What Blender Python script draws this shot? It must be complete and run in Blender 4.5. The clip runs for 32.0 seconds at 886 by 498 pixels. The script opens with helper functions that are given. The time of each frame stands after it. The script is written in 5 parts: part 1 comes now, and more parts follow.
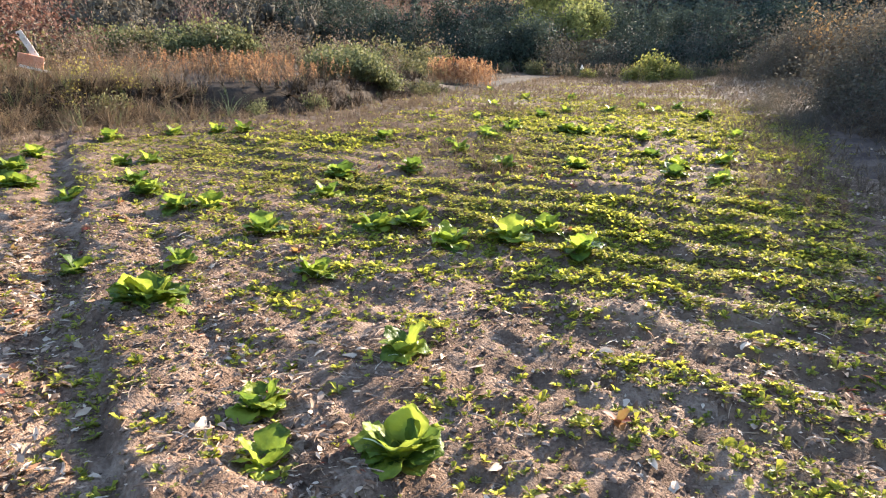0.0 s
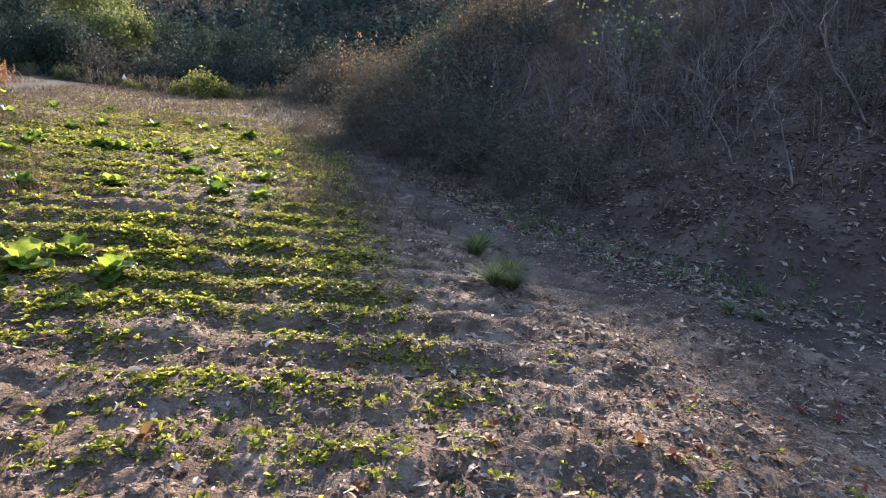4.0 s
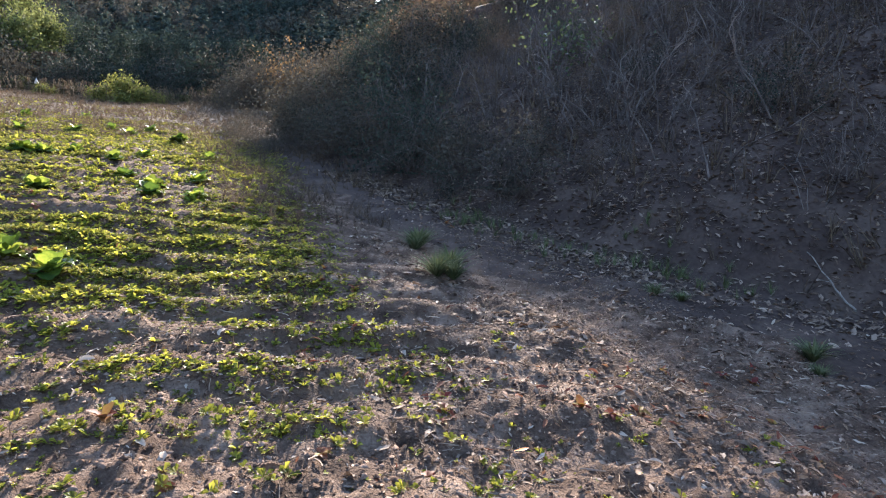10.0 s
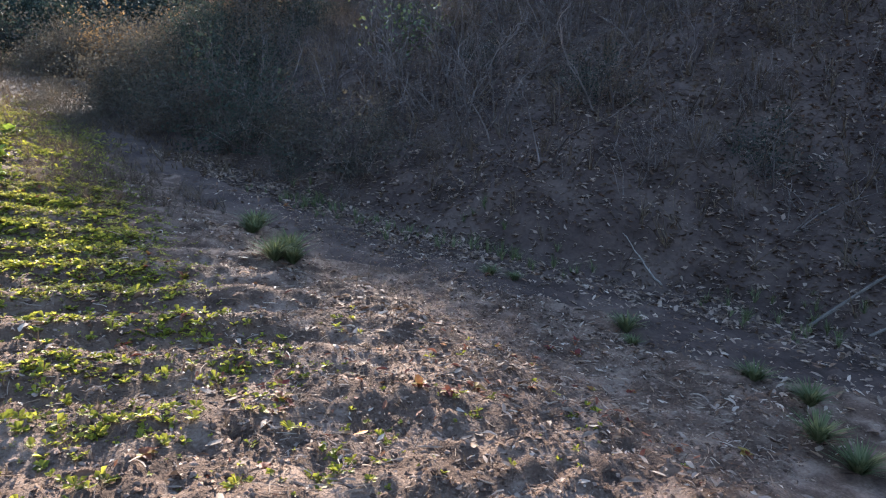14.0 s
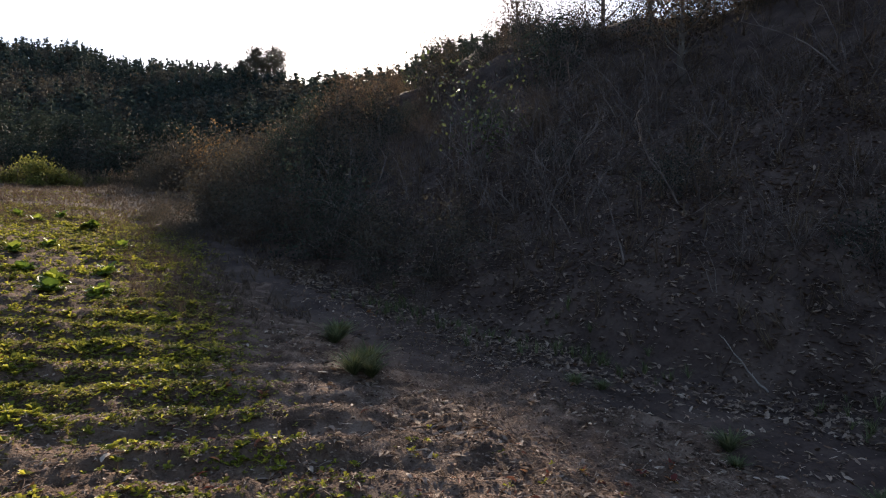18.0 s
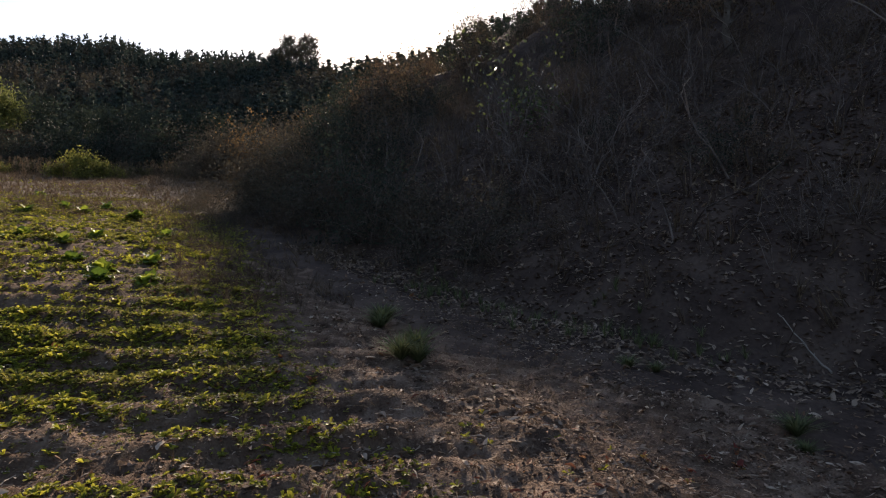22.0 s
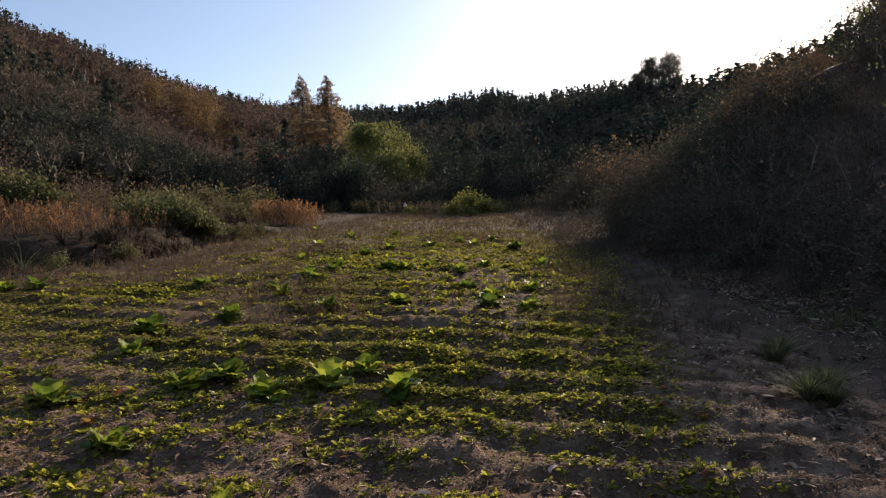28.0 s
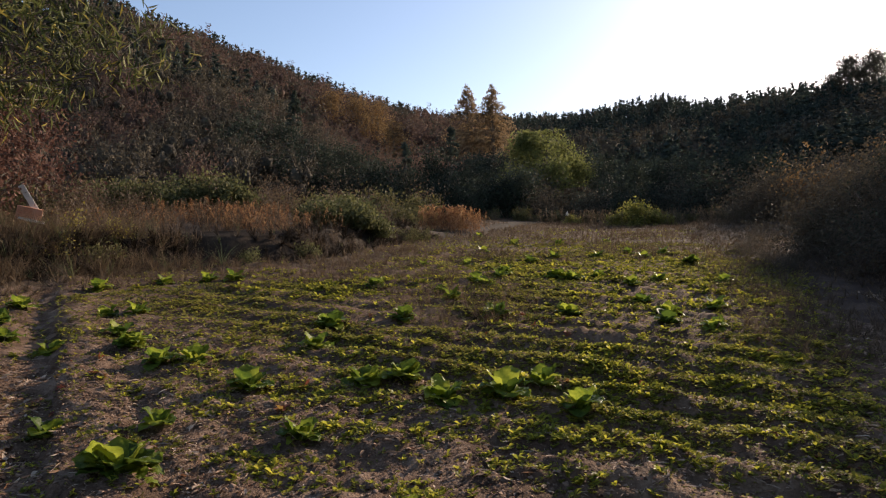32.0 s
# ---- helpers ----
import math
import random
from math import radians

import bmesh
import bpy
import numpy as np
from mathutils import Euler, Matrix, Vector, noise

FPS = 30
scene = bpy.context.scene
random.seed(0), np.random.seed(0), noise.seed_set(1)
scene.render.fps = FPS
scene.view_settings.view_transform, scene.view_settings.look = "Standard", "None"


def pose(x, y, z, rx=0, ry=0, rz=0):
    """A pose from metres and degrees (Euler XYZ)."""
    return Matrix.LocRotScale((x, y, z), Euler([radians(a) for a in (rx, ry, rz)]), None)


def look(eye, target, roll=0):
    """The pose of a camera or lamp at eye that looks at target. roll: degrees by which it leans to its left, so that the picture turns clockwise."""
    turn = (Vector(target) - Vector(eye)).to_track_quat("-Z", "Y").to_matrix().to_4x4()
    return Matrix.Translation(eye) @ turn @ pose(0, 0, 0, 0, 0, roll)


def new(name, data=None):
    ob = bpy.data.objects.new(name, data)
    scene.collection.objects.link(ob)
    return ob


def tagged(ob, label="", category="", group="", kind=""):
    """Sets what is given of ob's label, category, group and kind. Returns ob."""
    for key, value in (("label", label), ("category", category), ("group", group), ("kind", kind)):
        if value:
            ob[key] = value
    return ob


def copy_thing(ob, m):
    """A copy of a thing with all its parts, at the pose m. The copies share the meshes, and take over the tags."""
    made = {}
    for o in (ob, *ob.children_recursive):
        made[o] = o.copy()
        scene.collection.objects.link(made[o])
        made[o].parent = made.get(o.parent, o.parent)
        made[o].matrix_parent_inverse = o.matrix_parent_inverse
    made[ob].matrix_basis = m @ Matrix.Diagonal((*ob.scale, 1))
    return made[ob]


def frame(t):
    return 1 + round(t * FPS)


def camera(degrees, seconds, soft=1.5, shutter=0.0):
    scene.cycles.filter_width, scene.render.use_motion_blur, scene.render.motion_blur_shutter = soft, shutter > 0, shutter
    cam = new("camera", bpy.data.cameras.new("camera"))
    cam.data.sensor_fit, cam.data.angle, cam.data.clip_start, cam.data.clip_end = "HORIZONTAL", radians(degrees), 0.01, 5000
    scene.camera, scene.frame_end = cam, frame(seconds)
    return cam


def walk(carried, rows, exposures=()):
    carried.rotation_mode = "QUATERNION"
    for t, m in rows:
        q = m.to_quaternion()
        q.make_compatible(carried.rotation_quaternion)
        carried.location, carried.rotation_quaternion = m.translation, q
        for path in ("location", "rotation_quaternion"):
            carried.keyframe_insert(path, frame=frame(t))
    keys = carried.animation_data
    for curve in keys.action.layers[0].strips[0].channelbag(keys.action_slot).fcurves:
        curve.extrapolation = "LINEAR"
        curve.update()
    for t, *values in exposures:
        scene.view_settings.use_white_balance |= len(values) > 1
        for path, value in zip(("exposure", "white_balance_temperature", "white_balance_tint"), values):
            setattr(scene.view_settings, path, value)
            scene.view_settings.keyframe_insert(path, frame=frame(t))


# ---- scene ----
cam = camera(68.7, 32.0, soft=1.15)
# seconds, eye, yaw to the left of north, pitch, roll
PATH = [
    (0, (-0.026, -0.035, 1.487), 17.23, -10.99, -0.59),
    (0.5, (-0.004, -0.036, 1.486), 14.21, -11.16, -0.92),
    (1, (0.024, -0.002, 1.477), 9.69, -11.44, -0.54),
    (1.5, (0.069, 0.008, 1.479), 2.11, -11.83, 0.20),
    (2, (0.119, 0.003, 1.483), -2.10, -11.81, 0.37),
    (2.5, (0.148, -0.003, 1.483), -5.83, -11.62, 0.32),
    (3, (0.184, -0.026, 1.498), -11.33, -11.40, 1.07),
    (4, (0.190, -0.254, 1.506), -20.32, -9.17, 1.67),
    (4.5, (0.198, -0.286, 1.507), -19.07, -7.16, 0.57),
    (6.5, (0.018, -0.418, 1.401), -14.99, -7.25, -1.79),
    (7, (0.037, -0.442, 1.409), -15.95, -8.44, -1.57),
    (7.5, (0.052, -0.449, 1.412), -19.12, -8.95, -0.31),
    (8, (0.067, -0.449, 1.405), -20.85, -9.14, 0.22),
    (8.5, (0.063, -0.464, 1.405), -22.42, -9.07, 0.60),
    (9, (0.062, -0.461, 1.410), -23.21, -8.68, 0.60),
    (9.5, (0.051, -0.441, 1.413), -24.70, -8.43, 0.98),
    (10, (0.044, -0.402, 1.409), -26.24, -8.54, 1.13),
    (10.5, (0.043, -0.371, 1.407), -27.57, -8.53, 1.81),
    (11, (0.038, -0.379, 1.401), -28.33, -8.12, 2.49),
    (11.5, (0.037, -0.373, 1.401), -29.23, -8.49, 2.25),
    (12, (0.043, -0.367, 1.403), -30.52, -8.88, 2.46),
    (12.5, (0.057, -0.370, 1.407), -31.94, -8.77, 2.51),
    (13, (0.063, -0.380, 1.419), -34.30, -8.35, 2.92),
    (13.5, (0.075, -0.400, 1.417), -36.52, -8.44, 2.41),
    (14, (0.078, -0.402, 1.408), -40.16, -9.58, 2.78),
    (14.5, (0.121, -0.400, 1.405), -44.81, -10.34, 1.90),
    (16.5, (0.231, -0.475, 1.552), -48.89, -4.02, 4.66),
    (17, (0.265, -0.481, 1.574), -43.02, -3.10, 1.95),
    (17.5, (0.203, -0.433, 1.575), -38.22, -1.88, 1.38),
    (18, (0.219, -0.366, 1.565), -32.11, -1.78, 0.34),
    (18.5, (0.238, -0.307, 1.561), -30.39, -1.70, 0.25),
    (19, (0.247, -0.254, 1.556), -30.32, -2.20, -0.11),
    (19.5, (0.260, -0.249, 1.552), -30.97, -2.63, -0.26),
    (20, (0.265, -0.249, 1.557), -31.94, -2.84, 0.08),
    (20.5, (0.265, -0.209, 1.562), -32.38, -2.67, -0.22),
    (21, (0.246, -0.195, 1.558), -33.23, -2.38, -0.53),
    (21.5, (0.196, -0.252, 1.549), -32.55, -3.10, -0.55),
    (22, (0.209, -0.204, 1.544), -28.97, -3.22, -0.98),
    (22.5, (0.212, -0.200, 1.543), -26.62, -3.34, -1.46),
    (23, (0.222, -0.211, 1.548), -24.05, -3.04, -1.48),
    (23.5, (0.234, -0.147, 1.543), -20.25, -2.87, -1.65),
    (24, (0.233, -0.116, 1.545), -16.64, -2.08, -2.33),
    (24.5, (0.214, -0.111, 1.540), -12.96, -1.69, -2.93),
    (25, (0.210, -0.087, 1.539), -9.70, -1.69, -3.56),
    (25.5, (0.215, -0.063, 1.539), -7.82, -1.59, -3.80),
    (27.5, (0.167, -0.072, 1.547), 0.31, 0.06, -4.18),
    (28, (0.149, -0.065, 1.548), 2.47, 0.28, -3.56),
    (28.5, (0.104, -0.034, 1.552), 5.40, 0.86, -3.71),
    (29, (0.074, -0.002, 1.551), 8.18, 1.24, -3.48),
    (29.5, (0.056, 0.010, 1.559), 9.44, 1.61, -2.07),
    (30, (0.027, 0.011, 1.563), 10.49, 2.11, -1.50),
    (30.5, (0.006, 0.008, 1.564), 11.87, 2.33, -1.06),
    (31, (-0.022, 0.009, 1.563), 12.61, 2.24, -0.85),
    (31.5, (-0.059, 0.039, 1.555), 13.82, 1.90, -0.71),
    (32, (-0.068, 0.067, 1.550), 16.24, 1.54, -1.04),
]
walk(cam, [(t, pose(*e, 90 + p, 0, w) @ pose(0, 0, 0, 0, 0, r)) for t, e, w, p, r in PATH],
     exposures=[(0, 2.68, 6000, 11), (1.2, 2.6, 5950, 11), (2.5, 2.46, 5800, 12), (4.5, 2.28, 5700, 13), (9, 2.25, 5600, 13), (14.5, 2.3, 5550, 13), (16.5, 2.3, 5600, 13), (17.2, 1.95, 5800, 14),
                (18, 1.0, 6250, 16), (18.6, 0.62, 6400, 16), (20, 0.5, 6500, 16), (23.5, 0.8, 6550, 16), (25, 0.6, 6550, 16), (28, 0.65, 6600, 17), (30, 0.65, 6600, 17), (32, 0.7, 6600, 17)])

# ---- light: low autumn sun over the spur on the east side, clear sky ----
SUN_AZ, SUN_EL = 26.2, 19.7
world = bpy.data.worlds.new("sky")
scene.world = world
world.use_nodes = True
wn = world.node_tree.nodes
sky = wn.new("ShaderNodeTexSky")
sky.sky_type, sky.sun_disc = "NISHITA", False
sky.sun_elevation, sky.sun_rotation = radians(SUN_EL), radians(SUN_AZ)
sky.air_density, sky.dust_density, sky.ozone_density = 1.0, 0.7, 1.2
wn["Background"].inputs["Strength"].default_value = 0.12
world.node_tree.links.new(sky.outputs[0], wn["Background"].inputs["Color"])
sun = new("sun", bpy.data.lights.new("sun", "SUN"))
sun.data.energy, sun.data.angle, sun.data.color = 5.0, radians(0.5), (1.0, 0.83, 0.62)
SUN_DIR = Vector((math.sin(radians(SUN_AZ)) * math.cos(radians(SUN_EL)), math.cos(radians(SUN_AZ)) * math.cos(radians(SUN_EL)), math.sin(radians(SUN_EL))))
sun.matrix_world = look(SUN_DIR * 120, (0, 0, 0))

# ---- materials ----
def material(name, colors, scale=3.0, rough=0.85, bump=0.3, fine=40.0, glow_through=0.0, vary="", spec=0.15, vary_amount=0.35, grain=0.0):
    """Noise-mixed colours at two scales with bump; glow_through: share of translucent light in thin leaves; vary: island or object."""
    m = bpy.data.materials.new(name)
    m.use_nodes = True
    n, l = m.node_tree.nodes, m.node_tree.links
    b = n["Principled BSDF"]
    geo = n.new("ShaderNodeNewGeometry")
    big, small = n.new("ShaderNodeTexNoise"), n.new("ShaderNodeTexNoise")
    for t, s, d in ((big, scale, 4), (small, fine, 7)):
        t.inputs["Scale"].default_value, t.inputs["Detail"].default_value = s, d
        l.new(geo.outputs["Position"], t.inputs["Vector"])
    mix = n.new("ShaderNodeMath")
    mix.operation = "MULTIPLY_ADD"
    mix.inputs[1].default_value = 0.5
    l.new(small.outputs["Fac"], mix.inputs[0])
    sc = n.new("ShaderNodeMath")
    sc.operation = "MULTIPLY_ADD"
    sc.inputs[1].default_value, sc.inputs[2].default_value = 1.15, -0.3
    l.new(big.outputs["Fac"], sc.inputs[0])
    l.new(sc.outputs[0], mix.inputs[2])
    fac = mix.outputs[0]
    if vary:
        add = n.new("ShaderNodeMath")
        add.operation = "MULTIPLY_ADD"
        if vary == "island":
            l.new(geo.outputs["Random Per Island"], add.inputs[0])
        else:
            info = n.new("ShaderNodeObjectInfo")
            l.new(info.outputs["Random"], add.inputs[0])
        add.inputs[1].default_value = 2 * vary_amount
        off = n.new("ShaderNodeMath")
        off.operation = "SUBTRACT"
        off.inputs[1].default_value = vary_amount
        l.new(fac, off.inputs[0])
        l.new(off.outputs[0], add.inputs[2])
        fac = add.outputs[0]
    ramp = n.new("ShaderNodeValToRGB")
    e = ramp.color_ramp.elements
    while len(e) < len(colors):
        e.new(0.5)
    for i, c in enumerate(colors):
        e[i].position, e[i].color = 0.2 + 0.6 * i / max(1, len(colors) - 1), (*c, 1)
    l.new(fac, ramp.inputs[0])
    l.new(ramp.outputs[0], b.inputs["Base Color"])
    b.inputs["Roughness"].default_value, b.inputs["Specular IOR Level"].default_value = rough, spec
    if bump:
        bp = n.new("ShaderNodeBump")
        bp.inputs["Strength"].default_value, bp.inputs["Distance"].default_value = bump, 0.03
        height = mix.outputs[0]
        if grain:
            crumb, rise = n.new("ShaderNodeTexNoise"), n.new("ShaderNodeMath")
            crumb.inputs["Scale"].default_value, crumb.inputs["Detail"].default_value, crumb.inputs["Roughness"].default_value = grain, 4, 0.7
            l.new(geo.outputs["Position"], crumb.inputs["Vector"])
            rise.operation = "MULTIPLY_ADD"
            rise.inputs[1].default_value = 0.7
            l.new(crumb.outputs["Fac"], rise.inputs[0])
            l.new(height, rise.inputs[2])
            height = rise.outputs[0]
        l.new(height, bp.inputs["Height"])
        l.new(bp.outputs[0], b.inputs["Normal"])
    if glow_through:
        tr, ms = n.new("ShaderNodeBsdfTranslucent"), n.new("ShaderNodeMixShader")
        l.new(ramp.outputs[0], tr.inputs["Color"])
        ms.inputs[0].default_value = glow_through
        l.new(b.outputs[0], ms.inputs[1])
        l.new(tr.outputs[0], ms.inputs[2])
        l.new(ms.outputs[0], n["Material Output"].inputs["Surface"])
    return m


M_SOIL = material("field_soil", [(0.044, 0.027, 0.018), (0.131, 0.084, 0.057), (0.278, 0.195, 0.14)], 4.5, 0.95, 1.0, 60, spec=0.1, grain=55)
M_MOSSY = material("weedy_soil", [(0.04, 0.023, 0.015), (0.095, 0.059, 0.039), (0.14, 0.09, 0.058), (0.22, 0.15, 0.1)], 1.3, 0.95, 1.0, 30, spec=0.1, grain=40)
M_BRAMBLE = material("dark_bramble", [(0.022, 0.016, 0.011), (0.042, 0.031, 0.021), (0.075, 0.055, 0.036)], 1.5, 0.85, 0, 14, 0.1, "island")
# near-black earth: the shade of the terrace bank's undercut, put into the colour
M_UNDERCUT_SHADE = material("undercut_shade_earth", [(0.015, 0.011, 0.008), (0.03, 0.022, 0.016), (0.055, 0.04, 0.028)], 1.8, 0.95, 0.9, 22, spec=0.1)
# brown bank earth, kept dark so its colour carries some of the shade
M_BANK_SHADE = material("shade_dark_bank_earth", [(0.03, 0.02, 0.015), (0.064, 0.043, 0.033), (0.115, 0.08, 0.06)], 1.8, 0.95, 0.9, 22, spec=0.1)
M_DRY = material("dry_turf", [(0.05, 0.034, 0.023), (0.09, 0.063, 0.042), (0.145, 0.103, 0.07)], 1.4, 0.95, 0.8, 30, spec=0.1)
M_FLOOR = material("forest_floor", [(0.035, 0.028, 0.018), (0.07, 0.05, 0.033), (0.11, 0.08, 0.05)], 0.12, 0.95, 0.6, 2.0, spec=0.1)
M_CLOD = material("soil_clod", [(0.06, 0.037, 0.025), (0.135, 0.085, 0.058), (0.26, 0.178, 0.128)], 12, 0.95, 0.6, 80, vary="island", spec=0.1)
M_WEED = material("weed_leaf", [(0.11, 0.122, 0.022), (0.235, 0.245, 0.03), (0.43, 0.395, 0.05)], 1.5, 0.5, 0, 60, 0.55, "island")
M_SEEDLING = material("seedling_leaf", [(0.095, 0.095, 0.028), (0.19, 0.182, 0.038), (0.33, 0.3, 0.06)], 1.1, 0.6, 0, 60, 0.5, "island")
M_WEED_RED = material("reddened_weed", [(0.16, 0.04, 0.03), (0.25, 0.09, 0.04), (0.3, 0.2, 0.05)], 1.5, 0.6, 0.1, 60, 0.4, "island")
M_CAB = material("cabbage_leaf", [(0.06, 0.1, 0.016), (0.135, 0.185, 0.022), (0.28, 0.32, 0.04)], 9, 0.4, 0.8, 30, 0.52, "object")
M_RIB = material("cabbage_rib", [(0.45, 0.5, 0.3), (0.6, 0.62, 0.45)], 8, 0.5, 0.1, 60)
M_BROWN_LITTER = material("brown_litter", [(0.08, 0.05, 0.032), (0.16, 0.108, 0.073), (0.31, 0.225, 0.16)], 3, 0.75, 0.2, 50, 0.1, "island", vary_amount=0.45)
M_LITTER = material("fallen_leaf", [(0.15, 0.082, 0.046), (0.3, 0.195, 0.12), (0.48, 0.37, 0.27)], 3, 0.7, 0.2, 50, 0.15, "island", vary_amount=0.5)
M_RUST = material("rust_leaf", [(0.16, 0.05, 0.03), (0.26, 0.1, 0.05), (0.36, 0.19, 0.1)], 3, 0.65, 0.2, 50, 0.25, "island", vary_amount=0.4)
M_STRAW = material("dry_grass", [(0.085, 0.059, 0.036), (0.15, 0.104, 0.062), (0.225, 0.16, 0.098)], 0.7, 0.8, 0, 20, 0.2, "island")
M_GRASS = material("green_grass", [(0.07, 0.085, 0.034), (0.115, 0.132, 0.054), (0.175, 0.185, 0.085)], 0.8, 0.65, 0, 20, 0.35, "island")
M_REED = material("reed_stem", [(0.17, 0.082, 0.042), (0.28, 0.143, 0.068), (0.4, 0.24, 0.115)], 0.5, 0.8, 0, 12, 0.35, "island")
M_BARK = material("grey_bark", [(0.06, 0.048, 0.038), (0.12, 0.1, 0.08), (0.19, 0.16, 0.13)], 6, 0.9, 0.7, 50)
M_TWIG = material("bare_twig", [(0.08, 0.06, 0.05), (0.14, 0.11, 0.09), (0.22, 0.175, 0.145)], 2, 0.85, 0, 20, 0, "island")
M_PALE = material("weathered_wood", [(0.17, 0.14, 0.11), (0.26, 0.22, 0.175), (0.36, 0.31, 0.25)], 9, 0.85, 0.4, 60)
M_PINE = material("pine_needles", [(0.022, 0.031, 0.028), (0.038, 0.05, 0.041), (0.06, 0.074, 0.056)], 0.05, 0.8, 0, 1.0, 0.3, "island", vary_amount=0.22)
M_RUSSET = material("russet_foliage", [(0.06, 0.041, 0.035), (0.1, 0.066, 0.053), (0.15, 0.095, 0.068)], 0.04, 0.85, 0, 1.0, 0.35, "island", vary_amount=0.25)
M_BROWN = material("oak_foliage", [(0.045, 0.04, 0.031), (0.077, 0.066, 0.048), (0.12, 0.098, 0.065)], 0.04, 0.85, 0, 1.0, 0.22, "island", vary_amount=0.25)
M_LARCH = material("larch_needles", [(0.16, 0.112, 0.064), (0.23, 0.16, 0.09), (0.31, 0.22, 0.125)], 0.15, 0.8, 0, 2.0, 0.5, "island")
M_OCHRE = material("ochre_foliage", [(0.13, 0.08, 0.038), (0.2, 0.125, 0.055), (0.28, 0.18, 0.08)], 0.15, 0.8, 0, 2.0, 0.3, "island")
M_WILLOW = material("willow_foliage", [(0.08, 0.092, 0.03), (0.13, 0.145, 0.045), (0.2, 0.21, 0.07)], 0.2, 0.7, 0, 3.0, 0.5, "island")
M_SHRUB = material("shrub_foliage", [(0.054, 0.063, 0.028), (0.1, 0.107, 0.043), (0.17, 0.166, 0.07)], 0.8, 0.7, 0, 8.0, 0.4, "island")
M_DARK = material("evergreen_foliage", [(0.02, 0.028, 0.021), (0.036, 0.046, 0.032), (0.058, 0.07, 0.046)], 0.3, 0.75, 0, 3.0, 0.25, "island")
M_WITHER = material("withered_foliage", [(0.06, 0.042, 0.03), (0.11, 0.078, 0.05), (0.18, 0.13, 0.08)], 1.2, 0.8, 0, 10.0, 0.3, "island")
# lighter copy of shrub_foliage, with sunlight put into the leaf colour
M_SHRUB_SUNLIT = material("sunlit_shrub_leaf", [(0.09, 0.1, 0.026), (0.17, 0.175, 0.04), (0.28, 0.26, 0.07)], 0.9, 0.65, 0, 8.0, 0.5, "island")
M_OLIVE = material("olive_foliage", [(0.055, 0.055, 0.026), (0.095, 0.092, 0.038), (0.15, 0.135, 0.055)], 0.8, 0.75, 0, 8.0, 0.35, "island")
M_NARROW = material("narrow_leaf", [(0.045, 0.06, 0.02), (0.085, 0.1, 0.032), (0.14, 0.145, 0.05)], 0.9, 0.6, 0, 8.0, 0.4, "island")
M_WITHERED_RED = material("withered_red_leaf", [(0.07, 0.036, 0.028), (0.118, 0.06, 0.045), (0.18, 0.097, 0.07)], 0.9, 0.75, 0, 8.0, 0.3, "island")
M_YELLOW = material("yellow_foliage", [(0.15, 0.125, 0.03), (0.24, 0.2, 0.045), (0.33, 0.28, 0.08)], 2.0, 0.7, 0, 12.0, 0.4, "island")
M_ORANGE = material("faded_orange_paint", [(0.5, 0.2, 0.11), (0.62, 0.33, 0.22)], 9, 0.6, 0.2, 60)
M_WHITE = material("weathered_white", [(0.5, 0.45, 0.4), (0.68, 0.62, 0.56)], 9, 0.6, 0.2, 60)

# ---- small tools ----
def rng_of(seed):
    return np.random.default_rng(seed)


def lattice(ix, iy, seed):
    h = (ix.astype(np.int64) * 374761393 + iy.astype(np.int64) * 668265263 + seed * 1442695041) & 0x7FFFFFFF
    h = ((h ^ (h >> 13)) * 1274126177) & 0x7FFFFFFF
    return ((h ^ (h >> 16)) & 0xFFFF) / 65535.0


def vnoise(x, y, seed=0):
    """Smooth value noise, 0 to 1."""
    x, y = np.asarray(x, float), np.asarray(y, float)
    ix, iy = np.floor(x), np.floor(y)
    fx, fy = x - ix, y - iy
    fx, fy = fx * fx * (3 - 2 * fx), fy * fy * (3 - 2 * fy)
    a, b = lattice(ix, iy, seed), lattice(ix + 1, iy, seed)
    c, d = lattice(ix, iy + 1, seed), lattice(ix + 1, iy + 1, seed)
    return (a * (1 - fx) + b * fx) * (1 - fy) + (c * (1 - fx) + d * fx) * fy


def smooth(t):
    t = np.clip(t, 0, 1)
    return t * t * (3 - 2 * t)


# ---- the lie of the land ----
BASE_L_Y = [-20, 5, 8.4, 9.6, 12, 12.7, 13.5, 15.3, 18.6, 21.9, 26, 29, 40, 52, 90]
BASE_L_X = [-12, -11.2, -10.4, -9.9, -9.0, -8.3, -7.8, -7.5, -7.6, -7.4, -7.3, -7.1, -6.5, -4, -4]
BASE_R_Y = [-30, 0, 1.3, 3, 4.4, 5.8, 9, 12, 16, 20, 23, 26, 30, 45, 90]
BASE_R_X = [9, 7.0, 6.6, 6.2, 5.3, 4.8, 4.5, 4.3, 4.05, 3.9, 4.7, 6.2, 8.5, 15, 34]
HILL_AZ = [-180, -120, -75, -60, -43, -36, -30, -25, -20, -16, -10, -5, 0, 2.5, 6.3, 10, 14, 19, 23, 26, 30, 34, 38, 45, 60, 90, 130, 180]
HILL_EL = [6, 12, 22.3, 22.6, 20.8, 18.5, 16.8, 15.2, 13.7, 12.7, 12.7, 12.6, 13.2, 13.4, 12.4, 12.5, 12.8, 13.0, 13.3, 13.6, 14.4, 15.5, 16.5, 16, 14, 13, 10, 6]
HILL_R1 = [160, 150, 120, 120, 130, 145, 155, 168, 178, 188, 198, 200, 200, 198, 192, 178, 150, 115, 104, 96, 92, 90, 90, 90, 90, 90, 120, 160]
